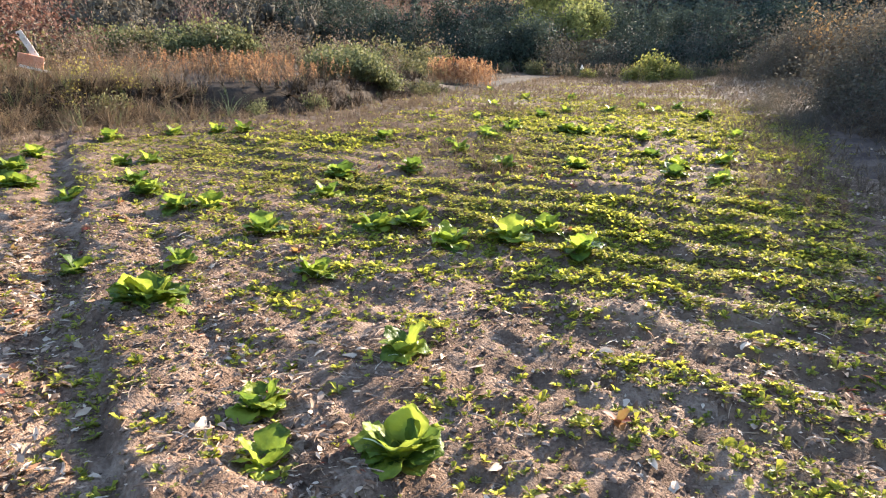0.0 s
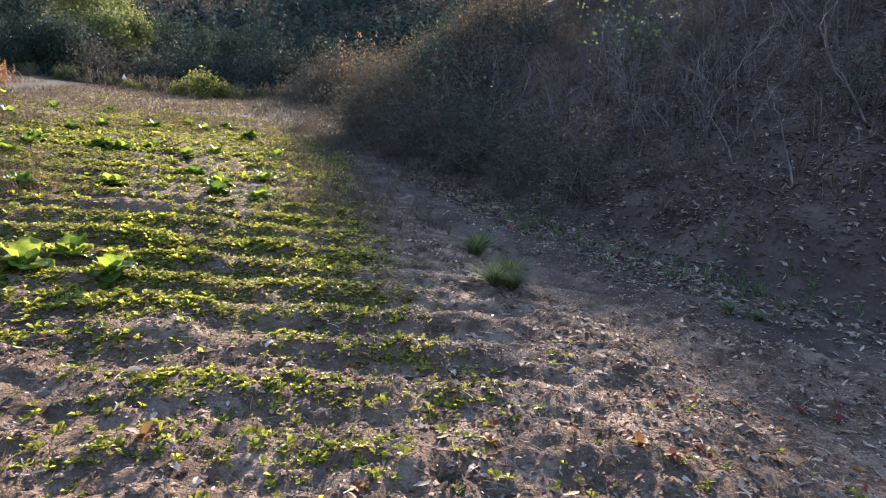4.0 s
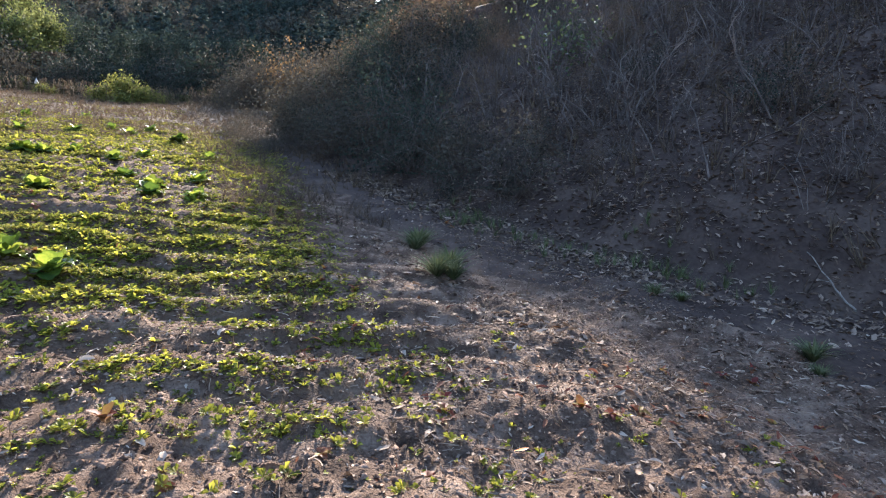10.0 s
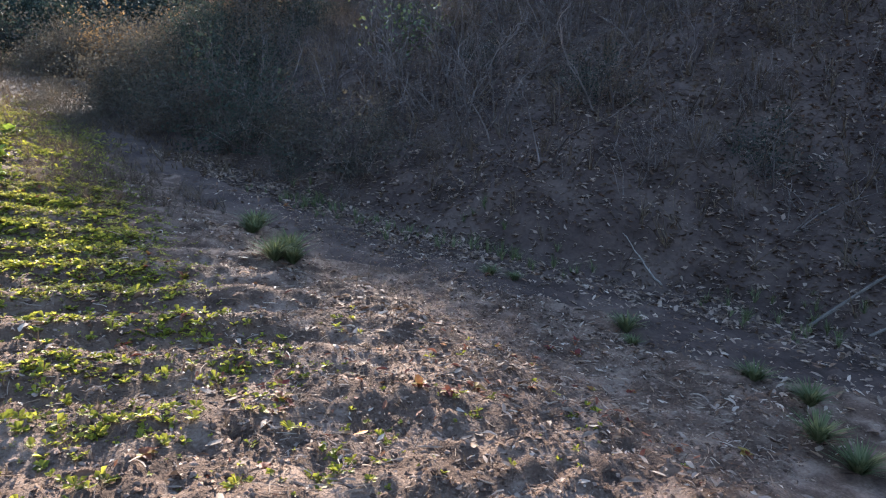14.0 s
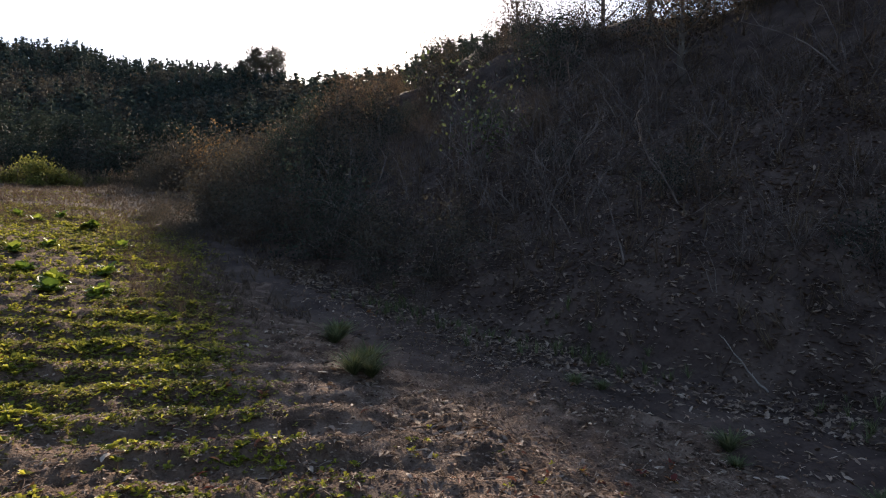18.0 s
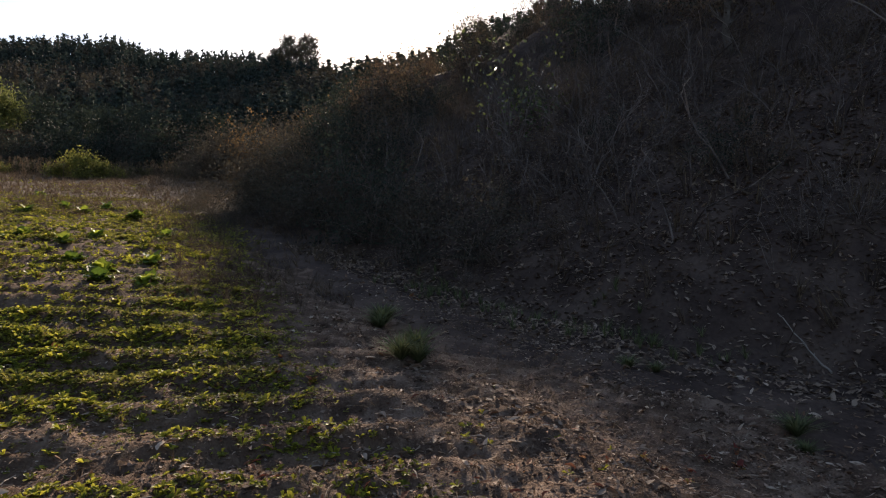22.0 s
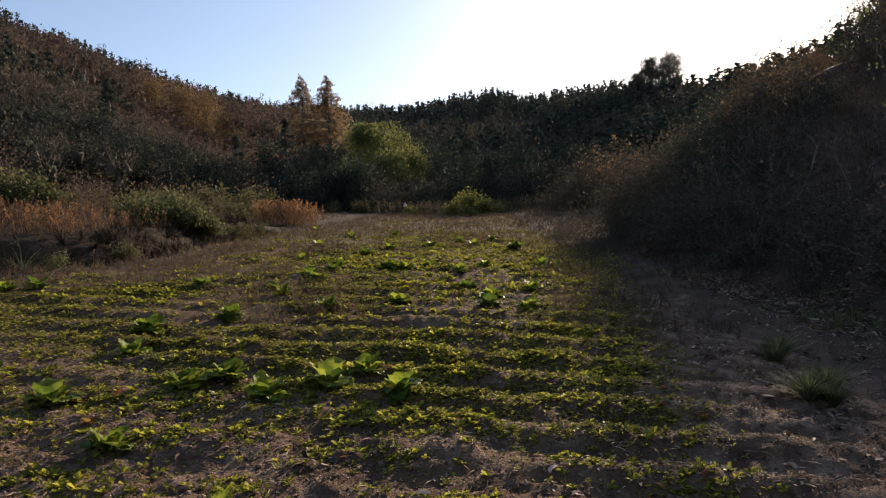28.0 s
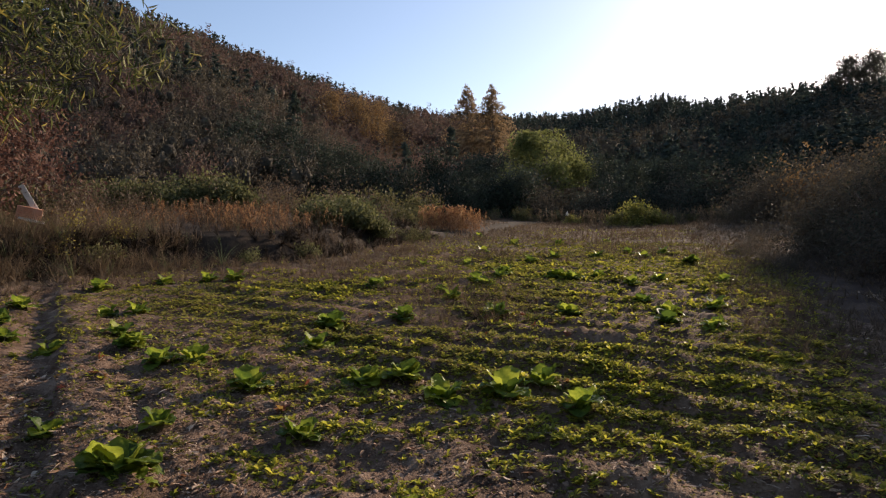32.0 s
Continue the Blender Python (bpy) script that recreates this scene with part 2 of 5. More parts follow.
HILL_R0 = [60, 50, 42, 40, 38, 39, 42, 48, 56, 61, 70, 73, 74, 73, 69, 62, 52, 43, 40, 38, 37, 36, 38, 40, 45, 50, 60, 60]
SLOPE_X, SLOPE_Y = -0.065, 0.09


def left_of(x, y):
    return np.interp(y, BASE_L_Y, BASE_L_X) - x


def lane_x(y):
    return np.interp(y, [0, 1, 2, 3, 4.2, 6, 20], [3.6, 3.5, 3.42, 3.4, 3.4, 3.2, 2.6])


def right_of(x, y):
    return x - np.interp(y, BASE_R_Y, BASE_R_X)


ROW_Y = [-27, 3.05, 3.65, 4.24, 4.77, 5.37, 6.01, 6.72, 7.45, 8.19, 60]
ROW_N = [-48, 0, 1, 2, 3, 4, 5, 6, 7, 8, 78]


def row_phase(x, y):
    """Counts the ploughed rows across the field."""
    wob = 0.3 * (vnoise(x * 0.4, y * 0.4, 5) - 0.5) + 0.1 * (vnoise(x * 1.7, y * 1.7, 7) - 0.5)
    return np.interp(y + 0.15 * x + wob, ROW_Y, ROW_N)


def relief(x, y):
    """Ridges, furrows and clods of the field."""
    inside = smooth(left_of(x, y) / -0.8) * smooth(right_of(x, y) / -1.2) * smooth((46 - y) / 6)
    s = 0.68 * x + 0.73 * y
    old = smooth((0.62 - s) / 0.2) * smooth((-0.35 - x) / 0.5)
    tilled = smooth((y - 3.0 + 0.75 * x) / 1.6 + 0.1)
    amp = (0.008 + 0.025 * tilled) * (0.45 + 1.0 * vnoise(x * 0.7, y * 0.9, 9))
    rows = amp * np.cos(2 * np.pi * row_phase(x, y)) * (1 - old) * smooth((2.6 - x) / 1.2 + 0.25)
    s = s + 0.07 * (vnoise(x * 2, y * 2, 3) - 0.5)
    ridge = 0.09 * smooth((s + 0.03) / 0.07) * smooth((0.66 - s) / 0.4) + 0.06 * smooth((-0.22 - s) / 0.25) * (0.5 + 0.5 * np.cos(np.clip(2 * np.pi * (s + 0.6) / 0.9, None, 0)))
    left = old * (ridge - 0.04)
    near = smooth((5.5 - y) / 2.5)
    hump = 0.13 * np.clip(vnoise(x * 1.9 + 4, y * 2.1, 15) - 0.52, 0, None) * near * (1 - 0.7 * old) * smooth((2.9 - x) / 1.0)
    clod = 0.06 * (vnoise(x * 2.3, y * 2.6, 1) - 0.5) + 0.075 * np.abs(vnoise(x * 6, y * 6.5, 2) - 0.5) + 0.036 * (vnoise(x * 13, y * 14, 4) - 0.5) + 0.02 * (vnoise(x * 27, y * 27, 6) - 0.5)
    lane = np.exp(-(((x - lane_x(y)) / 0.4) ** 2))
    return inside * (rows + left + hump - 0.07 * lane) + clod * smooth((60 - np.hypot(x, y)) / 40) * (1 - 0.6 * lane * inside)


def ground_z(x, y):
    x, y = np.asarray(x, float), np.asarray(y, float)
    plane = SLOPE_X * np.clip(x, -14, 12) + SLOPE_Y * np.clip(y, -25, 62) + 0.09 * np.clip(x, 0, 14) * smooth((y - 15) / 24)
    dl, dr = left_of(x, y), right_of(x, y)
    step = smooth(dl / 0.5) * (0.55 + 0.2 * (vnoise(x * 0.5, y * 0.5, 21) - 0.5)) + 0.05 * np.clip(dl, 0, 30)
    step = step * (0.12 + 0.88 * smooth((27 - y) / 5))
    rise = np.clip(dr, 0, None)
    bank = 0.66 * np.clip(rise - 0.3, 0, 12.5) * smooth(rise / 1.2) + 0.2 * np.clip(rise - 12.8, 0, 25)
    bank = bank * (1 + 0.25 * (vnoise(x * 0.25, y * 0.25, 31) - 0.5)) * smooth((75 - y) / 45)
    r, az = np.hypot(x, y), np.degrees(np.arctan2(x, y))
    r0, r1 = np.interp(az, HILL_AZ, HILL_R0), np.interp(az, HILL_AZ, HILL_R1)
    top = 1.5 + r1 * np.tan(np.radians(np.interp(az, HILL_AZ, HILL_EL))) - np.interp(az, [12, 19], [4.2, 3.1])
    w = np.clip((r - r0) / (r1 - r0), 0, 1)
    hill = np.clip(top - plane, 0, None) * (0.75 * w + 0.25 * smooth(w)) + 3.5 * (vnoise(x * 0.035, y * 0.035, 41) - 0.5) * smooth(w * 4)
    return plane + np.maximum(step, 0) + np.maximum(bank, hill) + relief(x, y)


# ---- mesh tools ----
def np_mesh(name, v, tris, mats, midx=None, shade_smooth=False):
    me = bpy.data.meshes.new(name)
    v, tris = np.asarray(v, np.float32), np.asarray(tris, np.int32)
    me.vertices.add(len(v))
    me.vertices.foreach_set("co", v.ravel())
    me.loops.add(3 * len(tris))
    me.loops.foreach_set("vertex_index", tris.ravel())
    me.polygons.add(len(tris))
    me.polygons.foreach_set("loop_start", np.arange(len(tris), dtype=np.int32) * 3)
    for m in mats:
        me.materials.append(m)
    if midx is not None:
        me.polygons.foreach_set("material_index", np.asarray(midx, np.int32))
    if shade_smooth:
        me.polygons.foreach_set("use_smooth", np.ones(len(tris), bool))
    me.update(calc_edges=True)
    me.validate()
    return me


def join(*pieces):
    """Vertex and triangle arrays, joined."""
    vs, ts, n = [], [], 0
    for v, t in pieces:
        vs.append(np.asarray(v, float)), ts.append(np.asarray(t, int) + n)
        n += len(v)
    return np.concatenate(vs), np.concatenate(ts)


def spread(template, places, scales, yaws, tilts=None, tilt_az=None):
    """Copies of a template's vertices and triangles at many places, turned and scaled, as one set of arrays."""
    tv, tt = np.asarray(template[0], float), np.asarray(template[1], int)
    n = len(places)
    scales = np.asarray(scales, float)
    scales = scales[:, None] if scales.ndim == 1 else scales
    c, s = np.cos(yaws)[:, None], np.sin(yaws)[:, None]
    p = tv[None] * scales[:, None, :]
    x, y, z = p[..., 0] * c - p[..., 1] * s, p[..., 0] * s + p[..., 1] * c, p[..., 2]
    if tilts is not None:
        ca, sa = np.cos(tilt_az)[:, None], np.sin(tilt_az)[:, None]
        along, across = x * ca + y * sa, -x * sa + y * ca
        ct, st = np.cos(tilts)[:, None], np.sin(tilts)[:, None]
        along, z = along * ct + z * st, z * ct - along * st
        x, y = along * ca - across * sa, along * sa + across * ca
    v = np.stack([x, y, z], -1) + np.asarray(places)[:, None]
    t = tt[None] + (np.arange(n) * len(tv))[:, None, None]
    return v.reshape(-1, 3), t.reshape(-1, 3)


def tube(path, radii, sides=5):
    """A tapered tube along a path."""
    path, radii = np.asarray(path, float), np.asarray(radii, float)
    n = len(path)
    d = np.gradient(path, axis=0)
    d /= np.linalg.norm(d, axis=1, keepdims=True) + 1e-9
    ref = np.where(np.abs(d[:, 2:3]) < 0.9, [[0, 0, 1.0]], [[1.0, 0, 0]])
    a = np.cross(d, ref)
    a /= np.linalg.norm(a, axis=1, keepdims=True) + 1e-9
    b = np.cross(d, a)
    ang = np.arange(sides) * 2 * np.pi / sides
    v = path[:, None] + radii[:, None, None] * (np.cos(ang)[None, :, None] * a[:, None] + np.sin(ang)[None, :, None] * b[:, None])
    t = []
    for i in range(n - 1):
        for k in range(sides):
            p, q = i * sides + k, i * sides + (k + 1) % sides
            t += [(p, q, q + sides), (p, q + sides, p + sides)]
    for k in range(1, sides - 1):
        t.append(((n - 1) * sides, (n - 1) * sides + k, (n - 1) * sides + k + 1))
    return v.reshape(-1, 3), np.array(t)


def leaf_cards(centres, size, rng, aspect=0.55, droop=0.0):
    """Small folded leaves (two triangles each side of a fold) at the given places, turned at random."""
    n = len(centres)
    d = rng.normal(size=(n, 3))
    d[:, 2] -= droop
    d /= np.linalg.norm(d, axis=1, keepdims=True)
    w = np.cross(d, rng.normal(size=(n, 3)))
    w /= np.linalg.norm(w, axis=1, keepdims=True) + 1e-9
    up = np.cross(d, w)
    s = (np.asarray(size) * rng.uniform(0.6, 1.4, n))[:, None]
    c = np.asarray(centres)
    v = np.stack([c - d * s * 0.5, c + w * s * aspect * 0.5 + up * s * 0.1, c + d * s * 0.5, c - w * s * aspect * 0.5 + up * s * 0.1], 1)
    t = (np.array([[0, 1, 2], [0, 2, 3]])[None] + (np.arange(n) * 4)[:, None, None]).reshape(-1, 3)
    return v.reshape(-1, 3), t


def leaf_tris(centres, size, rng):
    """Leaf sprays for far trees: one pointed triangle each, turned at random."""
    n = len(centres)
    d = rng.normal(size=(n, 3))
    d /= np.linalg.norm(d, axis=1, keepdims=True)
    w = np.cross(d, rng.normal(size=(n, 3)))
    w /= np.linalg.norm(w, axis=1, keepdims=True) + 1e-9
    s = (np.asarray(size) * rng.uniform(0.6, 1.5, n))[:, None]
    c = np.asarray(centres)
    v = np.stack([c - d * s * 0.5 + w * s * 0.28, c + d * s * 0.6, c - d * s * 0.4 - w * s * 0.34], 1)
    return v.reshape(-1, 3), np.arange(3 * n).reshape(-1, 3)


def lumps(rng, centres, radii, squash=0.8):
    """Rough knots of foliage round the given centres."""
    g = (1 + 5 ** 0.5) / 2
    iv = np.array([(-1, g, 0), (1, g, 0), (-1, -g, 0), (1, -g, 0), (0, -1, g), (0, 1, g), (0, -1, -g), (0, 1, -g), (g, 0, -1), (g, 0, 1), (-g, 0, -1), (-g, 0, 1)]) / 1.902
    it = np.array([(0, 11, 5), (0, 5, 1), (0, 1, 7), (0, 7, 10), (0, 10, 11), (1, 5, 9), (5, 11, 4), (11, 10, 2), (10, 7, 6), (7, 1, 8), (3, 9, 4), (3, 4, 2), (3, 2, 6), (3, 6, 8), (3, 8, 9), (4, 9, 5), (2, 4, 11), (6, 2, 10), (8, 6, 7), (9, 8, 1)])
    return join(*[(iv * rng.uniform(0.65, 1.3, (12, 1)) * r * (1, 1, squash) + c, it) for c, r in zip(centres, radii)])


def part(name, me, parent, label=""):
    ob = new(name, me)
    ob.parent = parent
    return tagged(ob, label)


def thing(name, place, label, category, group="", yaw=0.0, size=1.0):
    ob = new(name)
    ob.empty_display_size = 0.1
    ob.matrix_basis = Matrix.LocRotScale(place, Euler((0, 0, yaw)), (size, size, size))
    return tagged(ob, label, category, group)


def stuff(name, pieces, mats, label, category, midx=None):
    v, t = pieces
    return tagged(new(name, np_mesh(name, v, t, mats, midx)), label, category, "", "stuff")


def at_ground(x, y, lift=0.0):
    return np.stack([x, y, ground_z(x, y) + lift], -1)

# ---- ground: one sheet from the field to the hills ----
def axis_steps(lo, hi, step, near_lo, near_hi, grow):
    a = list(np.arange(near_lo, near_hi, step))
    s = step
    while a[-1] < hi:
        s = min(s * grow, 9.0)
        a.append(a[-1] + s)
    s, low = step, [near_lo]
    while low[-1] > lo:
        s = min(s * grow, 9.0)
        low.append(low[-1] - s)
    return np.array(low[:0:-1] + a)


def weeds_end(y):
    """How far east the weedy rows reach."""
    return np.interp(y, [4, 8, 14], [2.0, 2.5, 3.7])


GX = axis_steps(-420, 420, 0.038, -3.4, 3.8, 1.05)
GY = axis_steps(-330, 480, 0.036, 1.1, 5.0, 1.022)
gx, gy = np.meshgrid(GX, GY)
gv = np.stack([gx, gy, ground_z(gx, gy)], -1).reshape(-1, 3)
nx, ny = len(GX), len(GY)
ii = (np.arange(ny - 1)[:, None] * nx + np.arange(nx - 1)[None]).ravel()
gt = np.stack([np.stack([ii, ii + 1, ii + nx + 1], -1), np.stack([ii, ii + nx + 1, ii + nx], -1)], 1).reshape(-1, 3)
gc = gv[gt].mean(1)
edge = 1.2 * (vnoise(gc[:, 0] * 1.3, gc[:, 1] * 1.3, 8) - 0.5)
gm = np.zeros(len(gt), int)
dl, dr = left_of(gc[:, 0], gc[:, 1]) + edge, right_of(gc[:, 0], gc[:, 1]) + edge
gm[(dl > -1.2) | (gc[:, 1] + 5 * edge > 15.5)] = 2
gm[(gm == 0) & (gc[:, 0] < weeds_end(gc[:, 1]) - 0.4 + edge) & (gc[:, 1] + 0.5 * gc[:, 0] + 2 * edge > 3.6)] = 4
gm[(gm == 2) & (dl < -2.2) & (gc[:, 0] < weeds_end(gc[:, 1]) - 0.4) & (gc[:, 1] + 8 * edge < 21)] = 4
# runs 1.5 m past the bank's foot: shade on the lane put into colour
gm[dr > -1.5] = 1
# painted dark strip along the terrace bank face, for its undercut shade
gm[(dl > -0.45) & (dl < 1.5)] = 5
gr = np.hypot(gc[:, 0], gc[:, 1])
gm[gr > np.interp(np.degrees(np.arctan2(gc[:, 0], gc[:, 1])), HILL_AZ, HILL_R0) + 4 * edge] = 3
gm[(gc[:, 1] < -3) & (gr > 12)] = 2
tagged(new("ground", np_mesh("ground", gv, gt, [M_SOIL, M_BANK_SHADE, M_DRY, M_FLOOR, M_MOSSY, M_UNDERCUT_SHADE], gm, True)),
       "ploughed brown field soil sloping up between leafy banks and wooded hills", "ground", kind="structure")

# ---- leaf and stem templates ----
def blade(length, width, lift, bend, base=0.0, yaw=0.0, segs=2):
    """One arched leaf from the plant's foot: a strip with a pointed end."""
    v, t = [], []
    for i in range(segs + 1):
        u = i / segs
        w = width * (math.sin(math.pi * min(0.92, 0.12 + 0.85 * u)) ** 0.8) * 0.5
        r = base + length * u * math.cos(lift - bend * u)
        z = length * u * math.sin(max(-0.4, lift - bend * u))
        for k in (-1, 0, 1):
            v.append((r * math.cos(yaw) - k * w * math.sin(yaw), r * math.sin(yaw) + k * w * math.cos(yaw), z + abs(k) * w * 0.35))
    for i in range(segs):
        for k in (0, 1):
            a = i * 3 + k
            t += [(a, a + 1, a + 4), (a, a + 4, a + 3)]
    return np.array(v), np.array(t)


def rosette(rng, n, length, width, lift=(0.3, 1.1), bend=(0.4, 1.0), segs=2):
    return join(*[blade(length * rng.uniform(0.6, 1.1), width * rng.uniform(0.7, 1.2), rng.uniform(*lift), rng.uniform(*bend), 0.0, k * 6.283 / n + rng.uniform(-0.4, 0.4), segs) for k in range(n)])


def tuft(rng, n, height, spread_out, width):
    """Thin grass blades from one foot."""
    v, t = [], []
    for k in range(n):
        a, h, o = rng.uniform(0, 6.283), height * rng.uniform(0.5, 1.1), spread_out * rng.uniform(0.2, 1.2)
        dx, dy = math.cos(a), math.sin(a)
        b = rng.uniform(-0.06, 0.06, 2) * height
        i = len(v)
        v += [(b[0] - dy * width, b[1] + dx * width, 0), (b[0] + dy * width, b[1] - dx * width, 0),
              (b[0] + dx * o * 0.4 - dy * width * 0.8, b[1] + dy * o * 0.4 + dx * width * 0.8, h * 0.6), (b[0] + dx * o * 0.4 + dy * width * 0.8, b[1] + dy * o * 0.4 - dx * width * 0.8, h * 0.6),
              (b[0] + dx * o, b[1] + dy * o, h)]
        t += [(i, i + 1, i + 3), (i, i + 3, i + 2), (i + 2, i + 3, i + 4)]
    return np.array(v), np.array(t)


def litter_leaf(rng, n=5):
    """A dry fallen leaf: uneven oval, its edges lifted or turned down."""
    v = []
    curl, arch, skew, broad = rng.uniform(-0.2, 0.75), rng.uniform(-0.3, 0.4), rng.uniform(-0.25, 0.25), rng.uniform(0.12, 0.3)
    for i in range(n):
        u = i / (n - 1)
        w = broad * math.sin(math.pi * min(0.97, 0.05 + 0.9 * u))
        for k in (-1, 0, 1):
            v.append((u - 0.5 + rng.normal(0, 0.03), k * w * rng.uniform(0.65, 1.25) + skew * (u - 0.5) ** 2, abs(k) * w * curl * rng.uniform(0.6, 1.6) + arch * (0.25 - (u - 0.5) ** 2) + 0.03))
    t = []
    for i in range(n - 1):
        for k in (0, 1):
            a = i * 3 + k
            t += [(a, a + 3, a + 4), (a, a + 4, a + 1)]
    return np.array(v), np.array(t)


def scatter_xy(rng, n, x0, x1, y0, y1, keep):
    """Random places in a rectangle, thinned by keep(x, y) from 0 to 1."""
    x, y = rng.uniform(x0, x1, n), rng.uniform(y0, y1, n)
    k = rng.uniform(0, 1, n) < keep(x, y)
    return x[k], y[k]


def many(templates, rng, x, y, size, lift=0.0, lean=0.25):
    """One of the templates at each place, on the ground."""
    which = rng.integers(0, len(templates), len(x))
    out = []
    for i, tm in enumerate(templates):
        k = which == i
        m = int(k.sum())
        if m:
            out.append(spread(tm, at_ground(x[k], y[k], lift), size[k] if np.ndim(size) else np.full(m, size), rng.uniform(0, 6.283, m), np.abs(rng.normal(0, lean, m)), rng.uniform(0, 6.283, m)))
    return join(*out)


# ---- the field's weeds, litter and grass ----
def in_field(x, y):
    return (left_of(x, y) < -0.4) & (right_of(x, y) < -0.2)


def weed_keep(x, y):
    ridge = 0.5 + 0.5 * np.cos(2 * np.pi * (row_phase(x, y) + 0.08))
    s = 0.68 * x + 0.73 * y
    patch = smooth((vnoise(x * 0.55 + 3, y * 0.8, 61) - 0.36) / 0.3)
    band = np.exp(-(((y - 4.5 + 0.1 * x) / 1.9) ** 2)) * smooth((x + 5.0) / 3.2) * smooth((1.7 - x) / 0.6)
    far = smooth((y - 4.5) / 3) * (0.2 + 0.8 * smooth((24 - y) / 14)) * smooth((weeds_end(y) - 0.3 - x) / 0.6) * (0.3 + 0.7 * smooth((x + 6.5) / 3))
    tight = smooth((vnoise(x * 3.1 + 1, y * 3.1, 64) - 0.64) / 0.1)
    near = (0.012 + 0.14 * tight * (1 + 0.8 * np.exp(-(((x - 2.6) / 0.4) ** 2)))) * smooth((4.2 - y) / 1.6)
    left = 0.04 * smooth((0.5 - s) / 0.5)
    dens = (1.25 * band + 0.5 * far * (0.3 + patch)) * (0.16 + 0.84 * ridge**1.5) * (0.35 + 0.65 * patch) + left * patch
    clump = 0.15 + 0.85 * smooth((vnoise(x * 2.7, y * 2.7, 63) - 0.42) / 0.16)
    return np.clip(1.5 * dens * clump + near, 0, 1) * in_field(x, y) * smooth((3.4 - x) / 1.2)


def seedling(rng, n, steep=0.75):
    """A tiny weed: a few diamond leaves close to the soil."""
    v, t = [], []
    for k in range(n):
        a, ln, w, up = k * 2.4 + rng.uniform(-0.5, 0.5), rng.uniform(0.3, 0.6), rng.uniform(0.1, 0.19), rng.uniform(0.1, steep) * (0.7 + 0.8 * k / n)
        c, s, i = math.cos(a), math.sin(a), len(v)
        v += [(0, 0, 0.05 * k / n), (c * ln * 0.55 - s * w, s * ln * 0.55 + c * w, ln * up * 0.8), (c * ln, s * ln, ln * up * 0.75), (c * ln * 0.55 + s * w, s * ln * 0.55 - c * w, ln * up * 0.8)]
        t += [(i, i + 1, i + 2), (i, i + 2, i + 3)]
    return np.array(v), np.array(t)


rg = rng_of(11)
W_SMALL = [rosette(rg, 7, 0.45, 0.28, (0.3, 1.2), (0.3, 0.9)) for _ in range(5)]
W_MID = [seedling(rg, 9, 0.9) for _ in range(6)]
wx, wy = scatter_xy(rg, 68000, -6, 4, 1.0, 8.5, weed_keep)
stuff("field_weed", many(W_MID, rg, wx, wy, (0.034 + 0.075 * rg.uniform(0, 1, len(wx)) ** 2) * (0.78 + 0.3 * smooth((wy - 2.6) / 2.4))), [M_WEED], "yellow-green low weeds growing along the ploughed rows", "weed")
W_FAR = [seedling(rg, 8, 1.0) for _ in range(5)]
fx, fy = scatter_xy(rg, 110000, -10, 6, 8.5, 36, weed_keep)
stuff("field_weed", many(W_FAR, rg, fx, fy, rg.uniform(0.06, 0.15, len(fx))), [M_WEED], "low green weeds on the upper rows of the field", "weed")


def carpet_keep(x, y):
    ridge = 0.5 + 0.5 * np.cos(2 * np.pi * (row_phase(x, y) + 0.08))
    patch = smooth((vnoise(x * 0.6 + 9, y * 0.9, 65) - 0.25) / 0.4) * (0.35 + 0.65 * smooth((vnoise(x * 3.3, y * 3.6, 66) - 0.3) / 0.3))
    return in_field(x, y) * (0.12 + 0.88 * smooth((-left_of(x, y) - 1.0) / 4.5)) * smooth((weeds_end(y) - x) / 0.8) * np.maximum(0.06 + 0.94 * smooth((y - 2.9 + 0.3 * x) / 1.8), 0.3 * smooth((-1.1 - x) / 0.6)) * (0.5 + 0.5 * ridge) * (0.12 + 0.88 * patch)


SEEDLINGS = [seedling(rg, 5) for _ in range(6)]
cx, cy = scatter_xy(rg, 150000, -9, 3, 1, 11, carpet_keep)
stuff("seedling_weed", many(SEEDLINGS, rg, cx, cy, (0.03 + 0.05 * rg.uniform(0, 1, len(cx)) ** 1.5) * (0.55 + 0.4 * smooth((cy - 2.5) / 2.5) + 0.04 * cy), 0.004), [M_SEEDLING], "carpet of tiny olive and yellow-green weeds over the soil rows", "weed")
cx, cy = scatter_xy(rg, 50000, -10, 3.7, 11, 25, carpet_keep)
stuff("seedling_weed", many(SEEDLINGS, rg, cx, cy, rg.uniform(0.08, 0.17, len(cx)), 0.004), [M_SEEDLING], "thin carpet of small weeds on the upper field", "weed")
kx, ky = scatter_xy(rg, 1400, -5, 4, 1.0, 9, lambda x, y: 0.35 * in_field(x, y) * smooth((vnoise(x * 0.9, y * 0.9, 77) - 0.5) / 0.2))
stuff("reddened_weed", many(W_SMALL, rg, kx, ky, rg.uniform(0.08, 0.18, len(kx))), [M_WEED_RED], "reddened autumn weeds between the field rows", "weed")

LEAVES = [litter_leaf(rg) for _ in range(10)]
BANK_LEAVES = [litter_leaf(rg, 3) for _ in range(10)]


